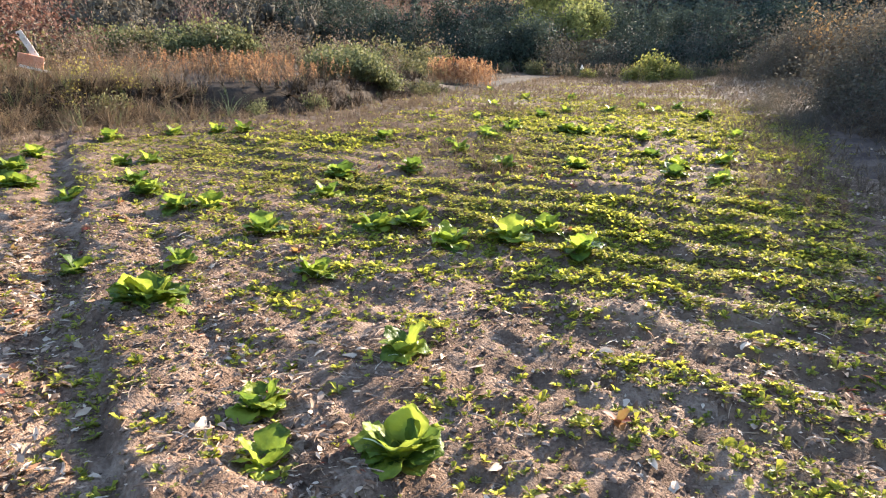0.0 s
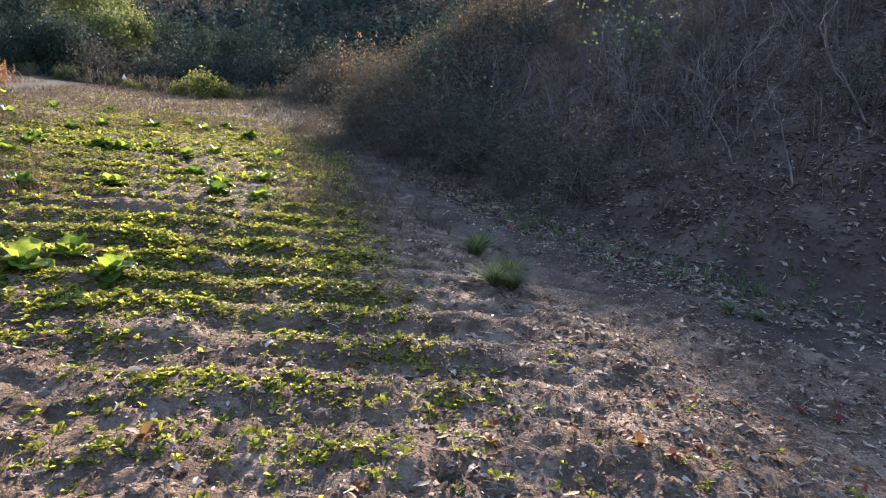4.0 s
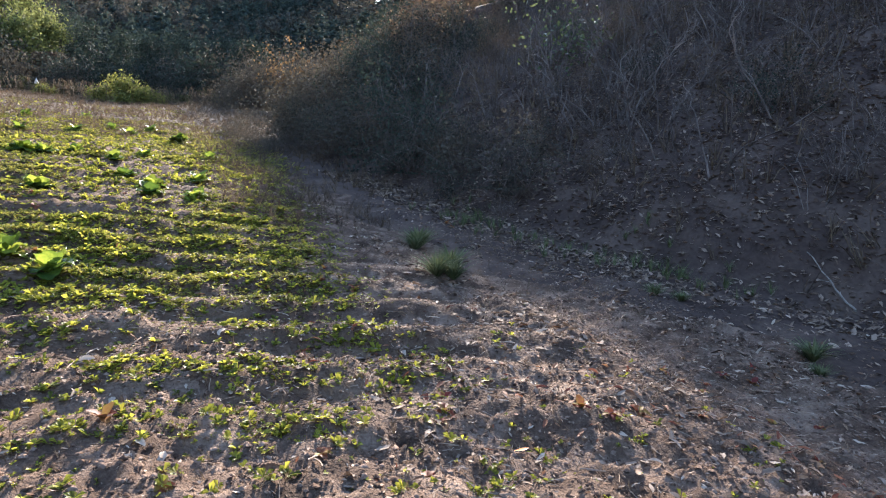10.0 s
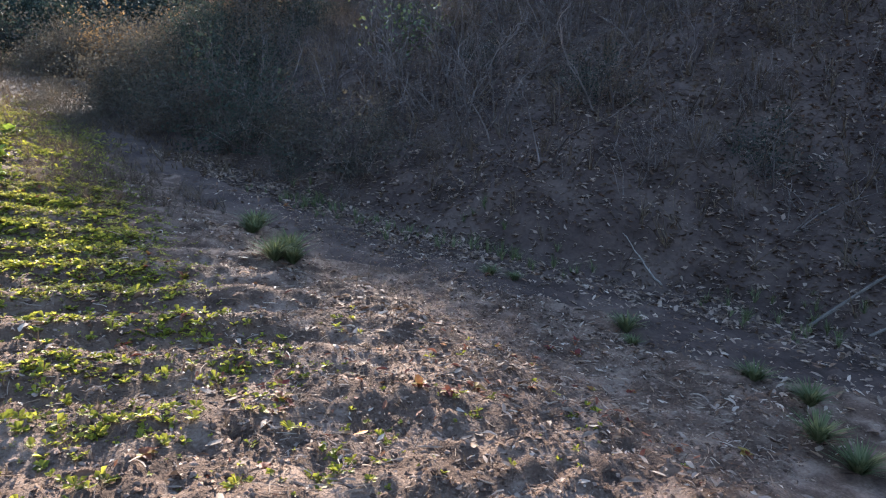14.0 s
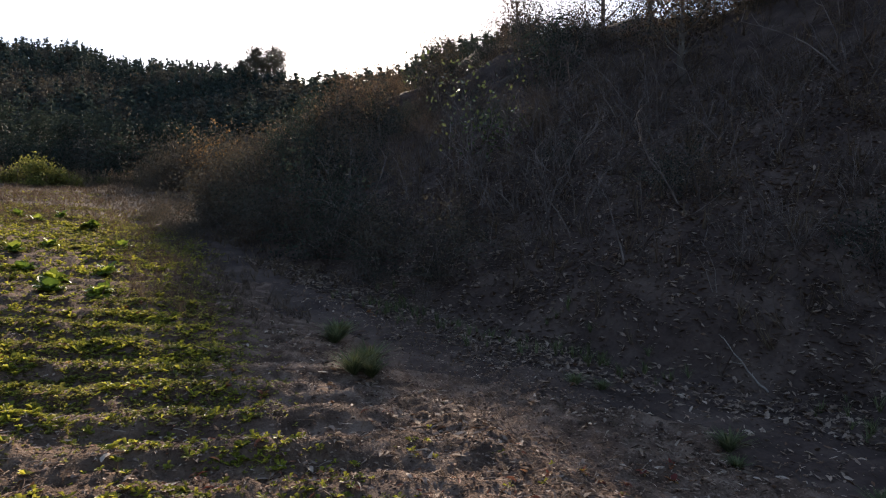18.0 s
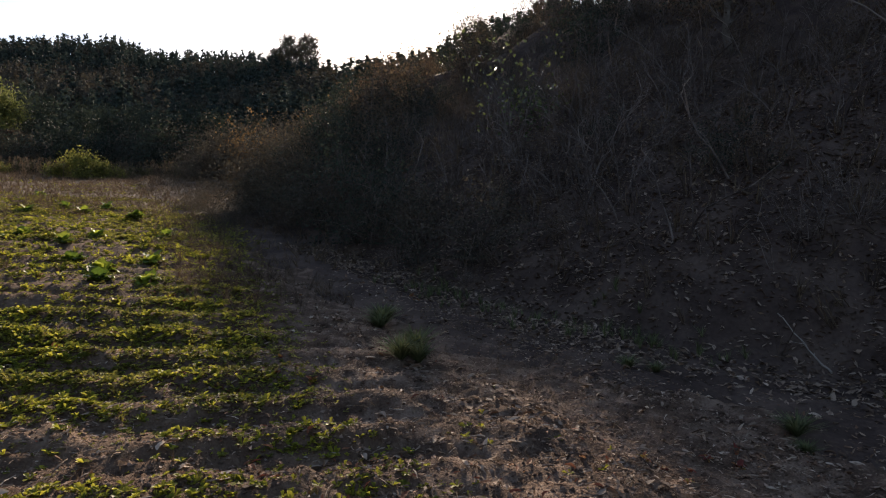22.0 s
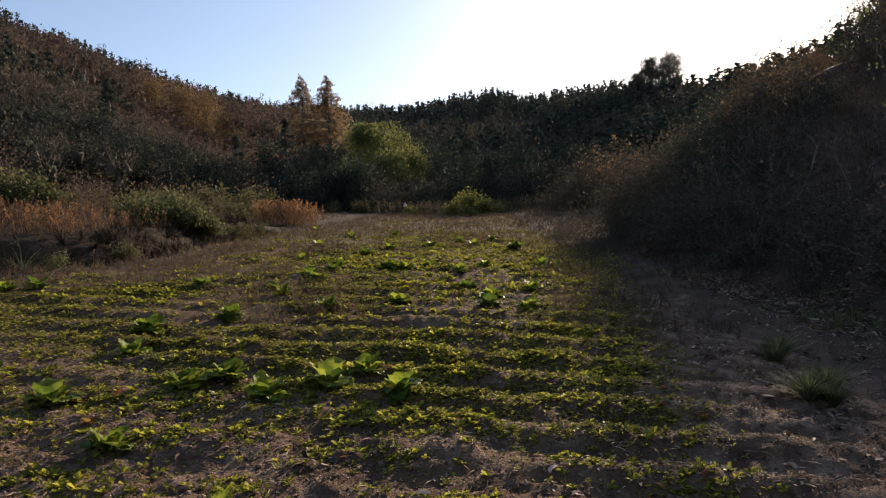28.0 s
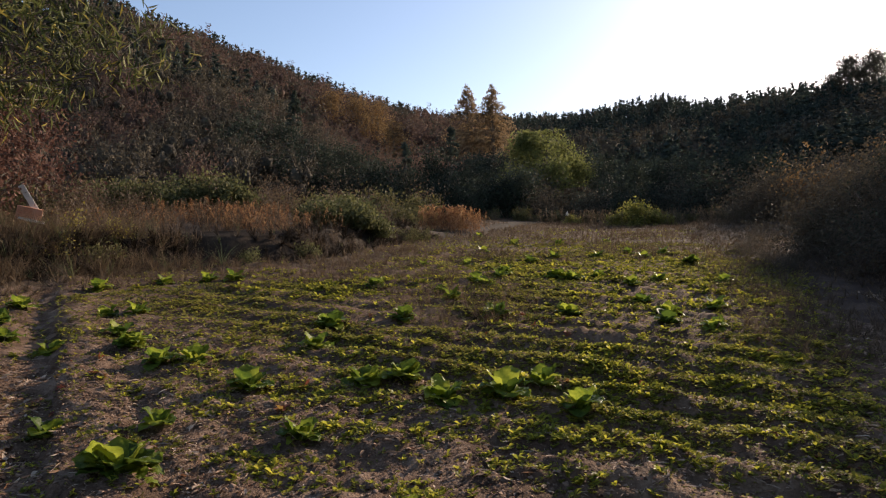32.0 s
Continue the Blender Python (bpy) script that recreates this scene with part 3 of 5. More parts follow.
def litter_keep(x, y):
    hollow = 0.5 - 0.5 * np.cos(2 * np.pi * row_phase(x, y))
    s = 0.68 * x + 0.73 * y
    trough = smooth((0.05 - s) / 0.1) * (0.5 - 0.5 * np.cos(2 * np.pi * (s - 0.24) / 0.95)) * 1.1
    e_ = np.abs(x - lane_x(y)) - 0.35
    side = smooth((x - 1.2) / 1.5) * 0.3 + 0.75 * np.exp(-(((e_ - 0.3) / 0.3) ** 2)) * smooth((y + 0.5) / 1)
    return np.clip((0.12 + 0.3 * hollow) * smooth((5.5 - y) / 3) + trough + side, 0, 1) * (1 - 0.85 * np.exp(-(((x - lane_x(y)) / 0.3) ** 2))) * (0.25 + 0.75 * vnoise(x * 1.6, y * 1.6, 51)) * (right_of(x, y) < -0.3)


lx, ly = scatter_xy(rg, 52000, -5, 6.5, 0.6, 10, litter_keep)
stuff("leaf_litter", many(LEAVES, rg, lx, ly, 0.022 + 0.075 * rg.uniform(0, 1, len(lx)) ** 2.4, 0.006, 0.4), [M_LITTER, M_BROWN_LITTER], "pale and brown dry fallen leaves scattered over the soil", "leaf litter", np.repeat(rg.uniform(0, 1, len(lx)) < 0.6, len(LEAVES[0][1])))
bx, by = scatter_xy(rg, 110000, 3.2, 13, -4, 13, lambda x, y: 0.95 * (right_of(x, y) > -0.6) * (0.35 + 0.65 * vnoise(x, y, 52)) * smooth((11 - right_of(x, y)) / 6))
stuff("leaf_litter", many(BANK_LEAVES, rg, bx, by, 0.035 + 0.07 * rg.uniform(0, 1, len(bx)) ** 1.5, 0.012, 0.5), [M_BROWN_LITTER], "brown fallen leaves covering the shaded bank", "leaf litter")


def trough_keep(x, y):
    s = 0.68 * x + 0.73 * y
    return np.exp(-(((s + 0.36) / 0.14) ** 2)) * smooth((-1.0 - x) / 0.5) + 0.75 * np.exp(-(((s - 0.62) / 0.15) ** 2)) * smooth((-0.4 - x) / 0.4) * smooth((x + 3.2) / 0.8)


tx, ty = scatter_xy(rg, 22000, -5.5, -0.2, 1.0, 5.5, trough_keep)
stuff("leaf_litter", many(LEAVES, rg, tx, ty, 0.02 + 0.055 * rg.uniform(0, 1, len(tx)) ** 2, 0.008, 0.5), [M_BROWN_LITTER, M_LITTER, M_RUST], "brown leaf litter gathered in the furrows", "leaf litter", np.repeat(rg.choice(3, len(tx), p=(0.38, 0.54, 0.08)), len(LEAVES[0][1])))
rx, ry = scatter_xy(rg, 1500, -2.5, 3.2, 1.0, 5, lambda x, y: 0.6 * smooth((vnoise(x * 1.3, y * 1.3, 53) - 0.52) / 0.15) * smooth((4.6 - y) / 2))
stuff("rust_leaf_litter", many(LEAVES, rg, rx, ry, rg.uniform(0.03, 0.075, len(rx)), 0.012, 0.4), [M_RUST], "rust red and orange fallen leaves on the soil", "leaf litter")

# bits of stalk and leaf strewn over the tilled soil
hx, hy = scatter_xy(rg, 62000, -5.5, 4.6, 0.7, 9, lambda x, y: in_field(x, y) * smooth((9 - y) / 5) * (0.2 + 0.8 * vnoise(x * 2.1, y * 2.1, 56)))
stuff("dry_crumb_litter", many(BANK_LEAVES, rg, hx, hy, 0.008 + 0.028 * rg.uniform(0, 1, len(hx)) ** 2, 0.004, 0.5), [M_BROWN_LITTER, M_LITTER, M_RUST], "small dry bits of leaf and stalk strewn over the soil", "leaf litter", np.repeat(rg.choice(3, len(hx), p=(0.55, 0.37, 0.08)), len(BANK_LEAVES[0][1])))

def stem_bit(rng):
    """A broken bit of dry stalk: a thin bent strip, folded along its length."""
    bend, v = rng.uniform(-0.35, 0.35), []
    for i in range(4):
        u = i / 3 - 0.5
        for k, up in ((-1, 0.0), (0, 0.05), (1, 0.0)):
            v.append((u, k * 0.022 * rng.uniform(0.7, 1.2) + bend * u * u, up + 0.16 * (0.25 - u * u) + rng.normal(0, 0.02)))
    t = []
    for i in range(3):
        for k in (0, 1):
            a = i * 3 + k
            t += [(a, a + 3, a + 4), (a, a + 4, a + 1)]
    return np.array(v), np.array(t)


STEMS = [stem_bit(rg) for _ in range(8)]
sx, sy = scatter_xy(rg, 26000, -5.5, 4.2, 0.8, 8, lambda x, y: in_field(x, y) * smooth((8 - y) / 5) * (0.08 + 0.92 * smooth((vnoise(x * 1.5, y * 1.5, 58) - 0.4) / 0.25)))
stuff("dry_stem_litter", many(STEMS, rg, sx, sy, 0.03 + 0.08 * rg.uniform(0, 1, len(sx)) ** 2, 0.006, 0.3), [M_BROWN_LITTER, M_LITTER], "thin broken bits of dry stalk lying on the tilled soil", "stalk litter", np.repeat(rg.choice(2, len(sx), p=(0.6, 0.4)), len(STEMS[0][1])))

# crumbled soil
def clod(rng):
    v = np.array([(1, 0, 0), (-1, 0, 0), (0, 1, 0), (0, -1, 0), (0, 0, 0.8), (0, 0, -0.6)]) * rng.uniform(0.6, 1.25, (6, 1)) + rng.normal(0, 0.12, (6, 3))
    t = [(0, 2, 4), (2, 1, 4), (1, 3, 4), (3, 0, 4), (2, 0, 5), (0, 3, 5)]
    return v, np.array(t)


CLODS = [clod(rg) for _ in range(4)]
cx, cy = scatter_xy(rg, 150000, -4.5, 4.4, 0.8, 7, lambda x, y: 0.7 * smooth((6.5 - y) / 4) * (0.3 + 0.7 * vnoise(x * 2, y * 2, 54)) * in_field(x, y))
stuff("soil_clod", many(CLODS, rg, cx, cy, 0.003 + 0.018 * rg.uniform(0, 1, len(cx)) ** 3, -0.001), [M_CLOD], "small crumbled clods of dry soil", "soil")

# dry stubble grass
T_STRAW = [tuft(rg, 7, 1.0, 0.6, 0.012) for _ in range(5)]
sx, sy = scatter_xy(rg, 22000, -6, 4.5, 0.8, 9, lambda x, y: 0.5 * in_field(x, y) * smooth((vnoise(x * 0.8, y * 0.8, 71) - 0.4) / 0.3))
stuff("dry_stubble", many(T_STRAW, rg, sx, sy, 0.025 + 0.065 * rg.uniform(0, 1, len(sx)) ** 2, 0, 0.9), [M_STRAW], "short dry straw lying between the rows", "dry grass")


def straw_keep(x, y):
    margin = smooth((left_of(x, y) + 2.6) / 2.0) + 0.9 * smooth((y - 19) / 5) * smooth((48 - y) / 4) + 0.7 * smooth((vnoise(x * 0.35, y * 0.35, 73) - 0.55) / 0.15) * smooth((y - 8) / 4)
    margin = margin + 0.9 * smooth((right_of(x, y) + 3.4) / 1.5) * smooth((y - 12) / 4)
    return np.clip(margin, 0, 1) * (left_of(x, y) < -0.5) * (right_of(x, y) < 0.6) * (0.4 + 0.6 * vnoise(x, y, 74))


sx, sy = scatter_xy(rg, 38000, -13, 15, 7, 47, straw_keep)
stuff("dry_grass", many([tuft(rg, 7, 1.0, 0.9, 0.028) for _ in range(4)], rg, sx, sy, rg.uniform(0.08, 0.26, len(sx)), 0, 0.55), [M_STRAW, M_WITHER], "low dry tan grass at the margin of the field", "dry grass", np.repeat(rg.uniform(0, 1, len(sx)) < 0.55, 21))
sx, sy = scatter_xy(rg, 5200, -9, 3.2, 6, 22, lambda x, y: in_field(x, y) * smooth((vnoise(x * 0.45 + 7, y * 0.35, 75) - 0.52) / 0.15))
stuff("dry_weed", many([tuft(rg, 16, 1.0, 0.9, 0.009) for _ in range(4)], rg, sx, sy, rg.uniform(0.1, 0.26, len(sx)), 0, 0.5), [M_WITHER], "brown dried weeds standing between the rows", "dry weeds")
T_GREEN = [tuft(rg, 16, 1.0, 0.75, 0.02) for _ in range(4)]

# ---- cabbages ----
def cabbage_leaf(rng, length, width, wave, lift0, lift1):
    """A broad rounded leaf on a short stalk, cupped along the rib, its rim ruffled; it leans from lift0 at the foot to lift1 at the tip."""
    rows, cols, v = 11, 9, []
    ph, r, z = rng.uniform(0, 6, 2), 0.015, 0.0
    for i in range(rows):
        u = i / (rows - 1)
        w = width * max(0.12 + 0.5 * u, math.sqrt(max(0.02, 1 - ((u - 0.6) / 0.41) ** 2))) * (1 + 0.1 * math.sin(9 * u + ph[1])) * (1 if u < 0.9 else 1 - 4 * (u - 0.9))
        lift = lift0 + (lift1 - lift0) * u**1.4
        if i:
            r, z = r + length / (rows - 1) * math.cos(lift), z + length / (rows - 1) * math.sin(lift)
        for j in range(cols):
            k = 2 * j / (cols - 1) - 1
            rim = abs(k) ** 2.2
            ruffle = wave * length * rim * (math.sin(7.5 * u + ph[0] + 2 * k) + 0.6 * math.sin(15 * u + ph[1] + 3 * k)) * (0.3 + u) + 0.012 * length * math.sin(9 * k + 5 * u + ph[0])
            cup = 0.3 * w * k * k * (1 - 1.1 * u)
            back = 0.1 * length * rim * u**3
            up_n = Vector((-math.sin(lift), 0, math.cos(lift)))
            d = up_n * (cup + ruffle + 0.002 * rng.normal())
            v.append((r + d.x - back * math.cos(lift), w * 0.5 * k * (1 + 0.08 * rng.normal() * rim), z + d.z - back * math.sin(lift)))
    t = []
    for i in range(rows - 1):
        for j in range(cols - 1):
            a = i * cols + j
            t += [(a, a + 1, a + cols + 1), (a, a + cols + 1, a + cols)]
    return np.array(v), np.array(t)


rc = rng_of(23)
LEAF_SHAPES = [cabbage_leaf(rc, rc.uniform(0.13, 0.18), rc.uniform(0.12, 0.165), 0.055, rc.uniform(0.95, 1.3), rc.uniform(-0.6, 0.55)) for _ in range(7)]
LEAF_MESH = [np_mesh("leaf", *shape, [M_CAB], None, True) for shape in LEAF_SHAPES]
INNER_MESH = [np_mesh("inner_leaf", *cabbage_leaf(rc, rc.uniform(0.12, 0.155), rc.uniform(0.1, 0.135), 0.05, 1.3, rc.uniform(0.2, 1.0)), [M_CAB], None, True) for _ in range(5)]
RIB_MESH = [np_mesh("rib", *tube(v[4:70:9], np.linspace(0.006, 0.0015, len(v[4:70:9])), 4), [M_RIB], None, True) for v, t in LEAF_SHAPES]


def make_cabbage(leaves, inner, lean, label):
    ob = thing("cabbage", (0, 0, 0), label, "cabbage", "cabbages left standing in the field")
    for k in range(inner):
        a = k * 2.1 + rc.uniform(-0.4, 0.4)
        leaf = part("inner_leaf", INNER_MESH[k % 5], ob)
        leaf.matrix_basis = Matrix.LocRotScale((0.015 * math.cos(a), 0.015 * math.sin(a), 0.005), Euler((rc.uniform(-0.2, 0.2), rc.uniform(-0.2, 0.15), a)), Vector((1, 1, 1)) * rc.uniform(0.8, 1.15))
    for k in range(leaves):
        a = k * 2.4 + rc.uniform(-0.45, 0.45)
        leaf = part("leaf", LEAF_MESH[k % 7], ob)
        leaf.matrix_basis = Matrix.LocRotScale((0, 0, 0.0), Euler((rc.uniform(-0.2, 0.2), lean * k / leaves + rc.uniform(-0.15, 0.15), a)), Vector((1, 1, 1)) * rc.uniform(0.7, 1.1))
        if k % 3 == 0:
            part("rib", RIB_MESH[k % 7], leaf, "pale green leaf rib")
    return ob


CABBAGES = [make_cabbage(12, 5, 0.4, "leafy green cabbage with open outer leaves in the soil"),
            make_cabbage(9, 3, 0.5, "loose small green cabbage plant on a soil ridge"),
            make_cabbage(18, 7, 0.42, "large bright green cabbage with upright leaves")]
SPOTS = [(-1.31, 1.87, 1, 1.0), (-0.83, 2.02, 2, 1.2), (-1.55, 2.2, 0, 0.95), (-1.09, 2.76, 1, 1.0), (-2.06, 3.69, 0, 1.05), (-2.68, 2.87, 2, 1.5), (-3.63, 3.31, 1, 1.0), (-3.07, 3.64, 1, 0.9), (-2.97, 4.55, 1, 1.1),
         (-4.77, 5.3, 2, 1.0), (-4.1, 4.87, 1, 1.0), (-3.89, 5.05, 1, 1.0), (-5.29, 5.71, 0, 1.0), (-5.46, 5.05, 0, 1.0), (-6.19, 5.14, 0, 1.0), (-6.98, 5.67, 2, 1.1), (-7.61, 6.56, 1, 1.1), (-6.31, 5.06, 1, 1.0),
         (-6.3, 6.6, 1, 1.0), (-6.13, 6.9, 1, 1.0), (-2.17, 4.97, 0, 1.1), (-1.88, 5.12, 2, 1.05), (-1.47, 4.79, 0, 1.1), (-1.01, 4.96, 1, 1.25), (-0.8, 5.39, 1, 1.0), (-0.44, 4.76, 1, 1.0), (-1.78, 8.35, 2, 1.15),
         (-2.83, 7.75, 1, 1.0), (-4.16, 10.16, 1, 1.1), (-2.52, 11.05, 2, 1.1), (-2.55, 12.88, 1, 1.0), (-1.58, 12.9, 1, 1.1), (-1.2, 12.84, 0, 1.0), (-0.87, 8.96, 1, 1.0), (0.36, 8.76, 1, 1.1), (-3.47, 7.03, 1, 1.1),
         (-7.88, 8.1, 1, 1.2), (-7.65, 9.28, 1, 1.1), (-7.21, 9.85, 1, 1.1), (-6.79, 9.98, 1, 1.2), (-2.57, 12.55, 1, 1.1), (-2.77, 11.54, 1, 1.2), (-4.07, 17.85, 1, 1.2), (-2.55, 13.01, 0, 1.1), (-1.5, 12.9, 0, 1.2),
         (-1.16, 12.86, 1, 1.2), (-0.94, 18.21, 1, 1.2), (0.26, 18.54, 1, 1.2), (-0.15, 19.41, 1, 1.2), (1.3, 16.85, 2, 1.3), (1.09, 10.16, 1, 1.1), (0.41, 9.52, 0, 1.1), (0.86, 8.57, 0, 1.0), (-0.91, 8.96, 1, 1.1),
         (-2.43, 15.93, 0, 1.1), (-2.05, 17.48, 1, 1.1), (-3.69, 14.5, 1, 1.1), (-0.07, 12.04, 1, 1.1), (-0.74, 13.45, 1, 1.0), (0.08, 10.37, 0, 1.0), (-2.45, 22.46, 1, 1.3), (-0.96, 24.57, 1, 1.3), (-3.96, 22.03, 1, 1.3),
         (0.8, 19.86, 1, 1.2), (-5.94, 25.47, 1, 1.2), (1.63, 13.69, 1, 1.1), (-4.23, 10.18, 1, 1.1), (-2.88, 7.79, 1, 1.1), (-3.52, 7.02, 1, 1.0), (-3.17, 6.05, 0, 1.0), (0.43, 13.22, 1, 1.0), (-2.66, 9.38, 1, 1.0)]
for i, (x, y, kind, size) in enumerate(SPOTS):
    size *= 1.0 if y < 4 else 1.2
    m = Matrix.LocRotScale((x, y, float(ground_z(x, y)) - 0.015), Euler((rc.uniform(-0.12, 0.12), rc.uniform(-0.12, 0.12), rc.uniform(0, 6.28))), (size, size, size))
    copy_thing(CABBAGES[kind], m)
for ob in CABBAGES:
    x, y = {0: (-2.7, 17.2), 1: (-4.6, 14.0), 2: (-3.0, 10.0)}[CABBAGES.index(ob)]
    ob.matrix_basis = pose(x, y, float(ground_z(x, y)) - 0.015)

# ---- trees and shrubs ----
def limbs(rng, height, trunk_r, n, start=0.3, up=0.6, reach=0.35, wander=0.05, sides=5):
    """A trunk with limbs that taper and wander; returns arrays and the limb ends."""
    zs = np.linspace(0, height, 7)
    line = np.stack([np.cumsum(rng.normal(0, wander * height / 7, 7)), np.cumsum(rng.normal(0, wander * height / 7, 7)), zs], -1)
    line[0, :2] = 0
    out, ends = [tube(line, trunk_r * np.linspace(1, 0.12, 7), sides + 1)], [line[-1]]
    for k in range(n):
        u = start + (1 - start) * (k + rng.uniform(0, 1)) / n
        p0 = np.array([np.interp(u * height, zs, line[:, c]) for c in range(3)])
        a, ln = k * 2.4 + rng.uniform(-0.4, 0.4), height * reach * (1.25 - 0.8 * u) * rng.uniform(0.7, 1.2)
        d = np.array([math.cos(a), math.sin(a), up * rng.uniform(0.5, 1.4)])
        d /= np.linalg.norm(d)
        pts = [p0]
        for j in range(4):
            d = d + rng.normal(0, 0.14, 3) + (0, 0, 0.06)
            pts.append(pts[-1] + d / np.linalg.norm(d) * ln / 4)
        r = trunk_r * (1 - 0.8 * u) * 0.5
        out.append(tube(pts, r * np.linspace(1, 0.15, 5), sides))
        ends += [pts[-1], pts[-2], pts[2]]
        for j in range(2):
            q0 = np.array(pts[1 + j])
            d2 = d + rng.normal(0, 0.6, 3)
            tip = q0 + d2 / np.linalg.norm(d2) * ln * 0.5
            out.append(tube([q0, (q0 + tip) / 2 + rng.normal(0, 0.03 * ln, 3), tip], r * np.array([0.5, 0.3, 0.08]), 3))
            ends.append(tip)
    return join(*out), np.array(ends)


def crown(rng, ends, n, blob, size, droop=0.0, squash=0.8, aspect=0.6):
    """Leaves in loose clumps round the limb ends."""
    c = ends[rng.integers(0, len(ends), n)] + rng.normal(0, blob, (n, 3)) * (1, 1, squash)
    c[:, 2] = np.maximum(c[:, 2], 0.1)
    return leaf_cards(c, np.full(n, size), rng, aspect, droop)


def cone_crown(rng, height, radius, n, size, base=0.1, branches=70):
    """Drooping branches of a conifer, uneven in length, narrow at the top."""
    ub = base + (1 - base) * rng.uniform(0, 1, branches) ** 0.8
    ab, lb = rng.uniform(0, 6.283, branches), radius * (1.02 - ub) ** 0.75 * rng.uniform(0.4, 1.15, branches)
    b = rng.integers(0, branches, n)
    f = np.sqrt(rng.uniform(0.02, 1, n))
    r, a = lb[b] * f, ab[b]
    c = np.stack([r * np.cos(a), r * np.sin(a), ub[b] * height + 0.12 * r - 0.3 * r * f], -1) + rng.normal(0, 0.045 * radius, (n, 3))
    return leaf_cards(c, np.full(n, size), rng, 0.5, 0.3)


def tree(name, place, label, category, wood, foliage, mat_leaf, mat_wood=M_BARK, group="", yaw=0.0, size=1.0, crown_name="crown"):
    ob = thing(name, place, label, category, group, yaw, size)
    part("trunk", np_mesh("trunk", *wood, [mat_wood], None, True), ob)
    if foliage is not None:
        part(crown_name, np_mesh(crown_name, *foliage, [mat_leaf]), ob)
    return ob


def spot(x, y, sink=0.1):
    return (x, y, float(ground_z(x, y)) - sink)


def polar(az, r):
    return r * math.sin(radians(az)), r * math.cos(radians(az))


rt = rng_of(37)
# two larches above the valley trees
def spire(rng, height, slope, n, size, bare=0.12):
    """A pointed conifer: whorls of drooping boughs, wider downwards, with gaps between them."""
    nb = 260
    ub = bare + (1 - bare) * rng.uniform(0, 1, nb) ** 0.75
    ab, lb = rng.uniform(0, 6.283, nb), np.minimum(slope * height * (1.0 - ub) ** 0.85 + 0.12, 4.6) * rng.uniform(0.55, 1.12, nb)
    p = lb + 0.3
    b = rng.choice(nb, n, p=p / p.sum())
    f = rng.uniform(0.05, 1, n) ** 0.7
    r = lb[b] * f
    c = np.stack([r * np.cos(ab[b]), r * np.sin(ab[b]), ub[b] * height + 0.25 * r - 0.35 * r * f], -1) + rng.normal(0, 0.13, (n, 3))
    wood = [tube([(0, 0, ub[k] * height), (0.6 * lb[k] * math.cos(ab[k]), 0.6 * lb[k] * math.sin(ab[k]), ub[k] * height + 0.05 * lb[k])], [0.05, 0.015], 3) for k in range(0, nb, 3)]
    return join(*wood, tube([(0, 0, 0), (0.1, 0, height * 0.4), (0, 0.1, height * 0.8), (0, 0, height)], [0.28, 0.2, 0.08, 0.02], 7)), leaf_tris(c, np.full(n, size), rng)


for az, h in ((-13.9, 15.1), (-11.7, 15.5)):
    x, y = polar(az, 95)
    w, f = spire(rt, h, 0.45, 8000, 0.26)
    tree("larch_tree", spot(x, y), "tall pointed larch turned orange brown, thin at the top", "tree", w, f, M_LARCH, group="pair of larches")

# round willow
def dome(rng, radius, height, n, size, clumps):
    """A broad rounded crown: clumps over a dome, open between them, with hanging sprays."""
    a, u = rng.uniform(0, 6.283, clumps), rng.uniform(0.0, 1.0, clumps)
    rr = np.sqrt(1 - (0.92 * u) ** 2) * rng.uniform(0.55, 1.0, clumps)
    c = np.stack([radius * rr * np.cos(a), radius * rr * np.sin(a), height * (0.22 + 0.74 * u)], -1)
    k = rng.integers(0, clumps, n)
    p = c[k] + rng.normal(0, 1, (n, 3)) * (0.13 * radius, 0.13 * radius, 0.08 * height)
    p[:, 2] = np.clip(p[:, 2], 0.1, height)
    return leaf_cards(p, np.full(n, size), rng, 0.42, 0.5)


for az, r, rad, h, n, m_, label in ((-7.3, 60, 4.2, 7.6, 17000, M_WILLOW, "broad round willow with dull green foliage"),
                                    (-4.4, 57, 2.0, 2.6, 4500, M_WITHER, "low willow with thin yellowing foliage")):
    x, y = polar(az, r)
    w, e = limbs(rt, h * 0.7, 0.06 * rad, 16, 0.15, 0.8, 0.6)
    tree("willow_tree", spot(x, y), label, "tree", w, dome(rt, rad, h, n, 0.27, 46), m_)

# skyline pair on the spur
for az, h, n in ((16.2, 8.2, 5200), (17.7, 9.2, 6200), (15.1, 6.0, 3000)):
    x, y = polar(az, 128)
    w, e = limbs(rt, h * 0.86, 0.2, 34, 0.12, 0.7, 0.46)
    tree("skyline_tree", spot(x, y), "full-crowned brownish tree standing on the ridge", "tree", w, crown(rt, e, n, 0.62, 0.28), M_BROWN, group="trees on the ridge")

# ochre trees at the foot of the west hill
for az, r, h in ((-23.6, 88, 9.5), (-21.9, 92, 10), (-20.4, 86, 8.5), (-26.0, 90, 8)):
    x, y = polar(az, r)
    w, e = limbs(rt, h * 0.85, 0.25, 12, 0.25, 1.1, 0.28)
    tree("autumn_tree", spot(x, y), "autumn tree with ochre and rust foliage", "tree", w, crown(rt, e, 3200, 0.75, 0.22), M_OCHRE, group="autumn trees on the west slope")

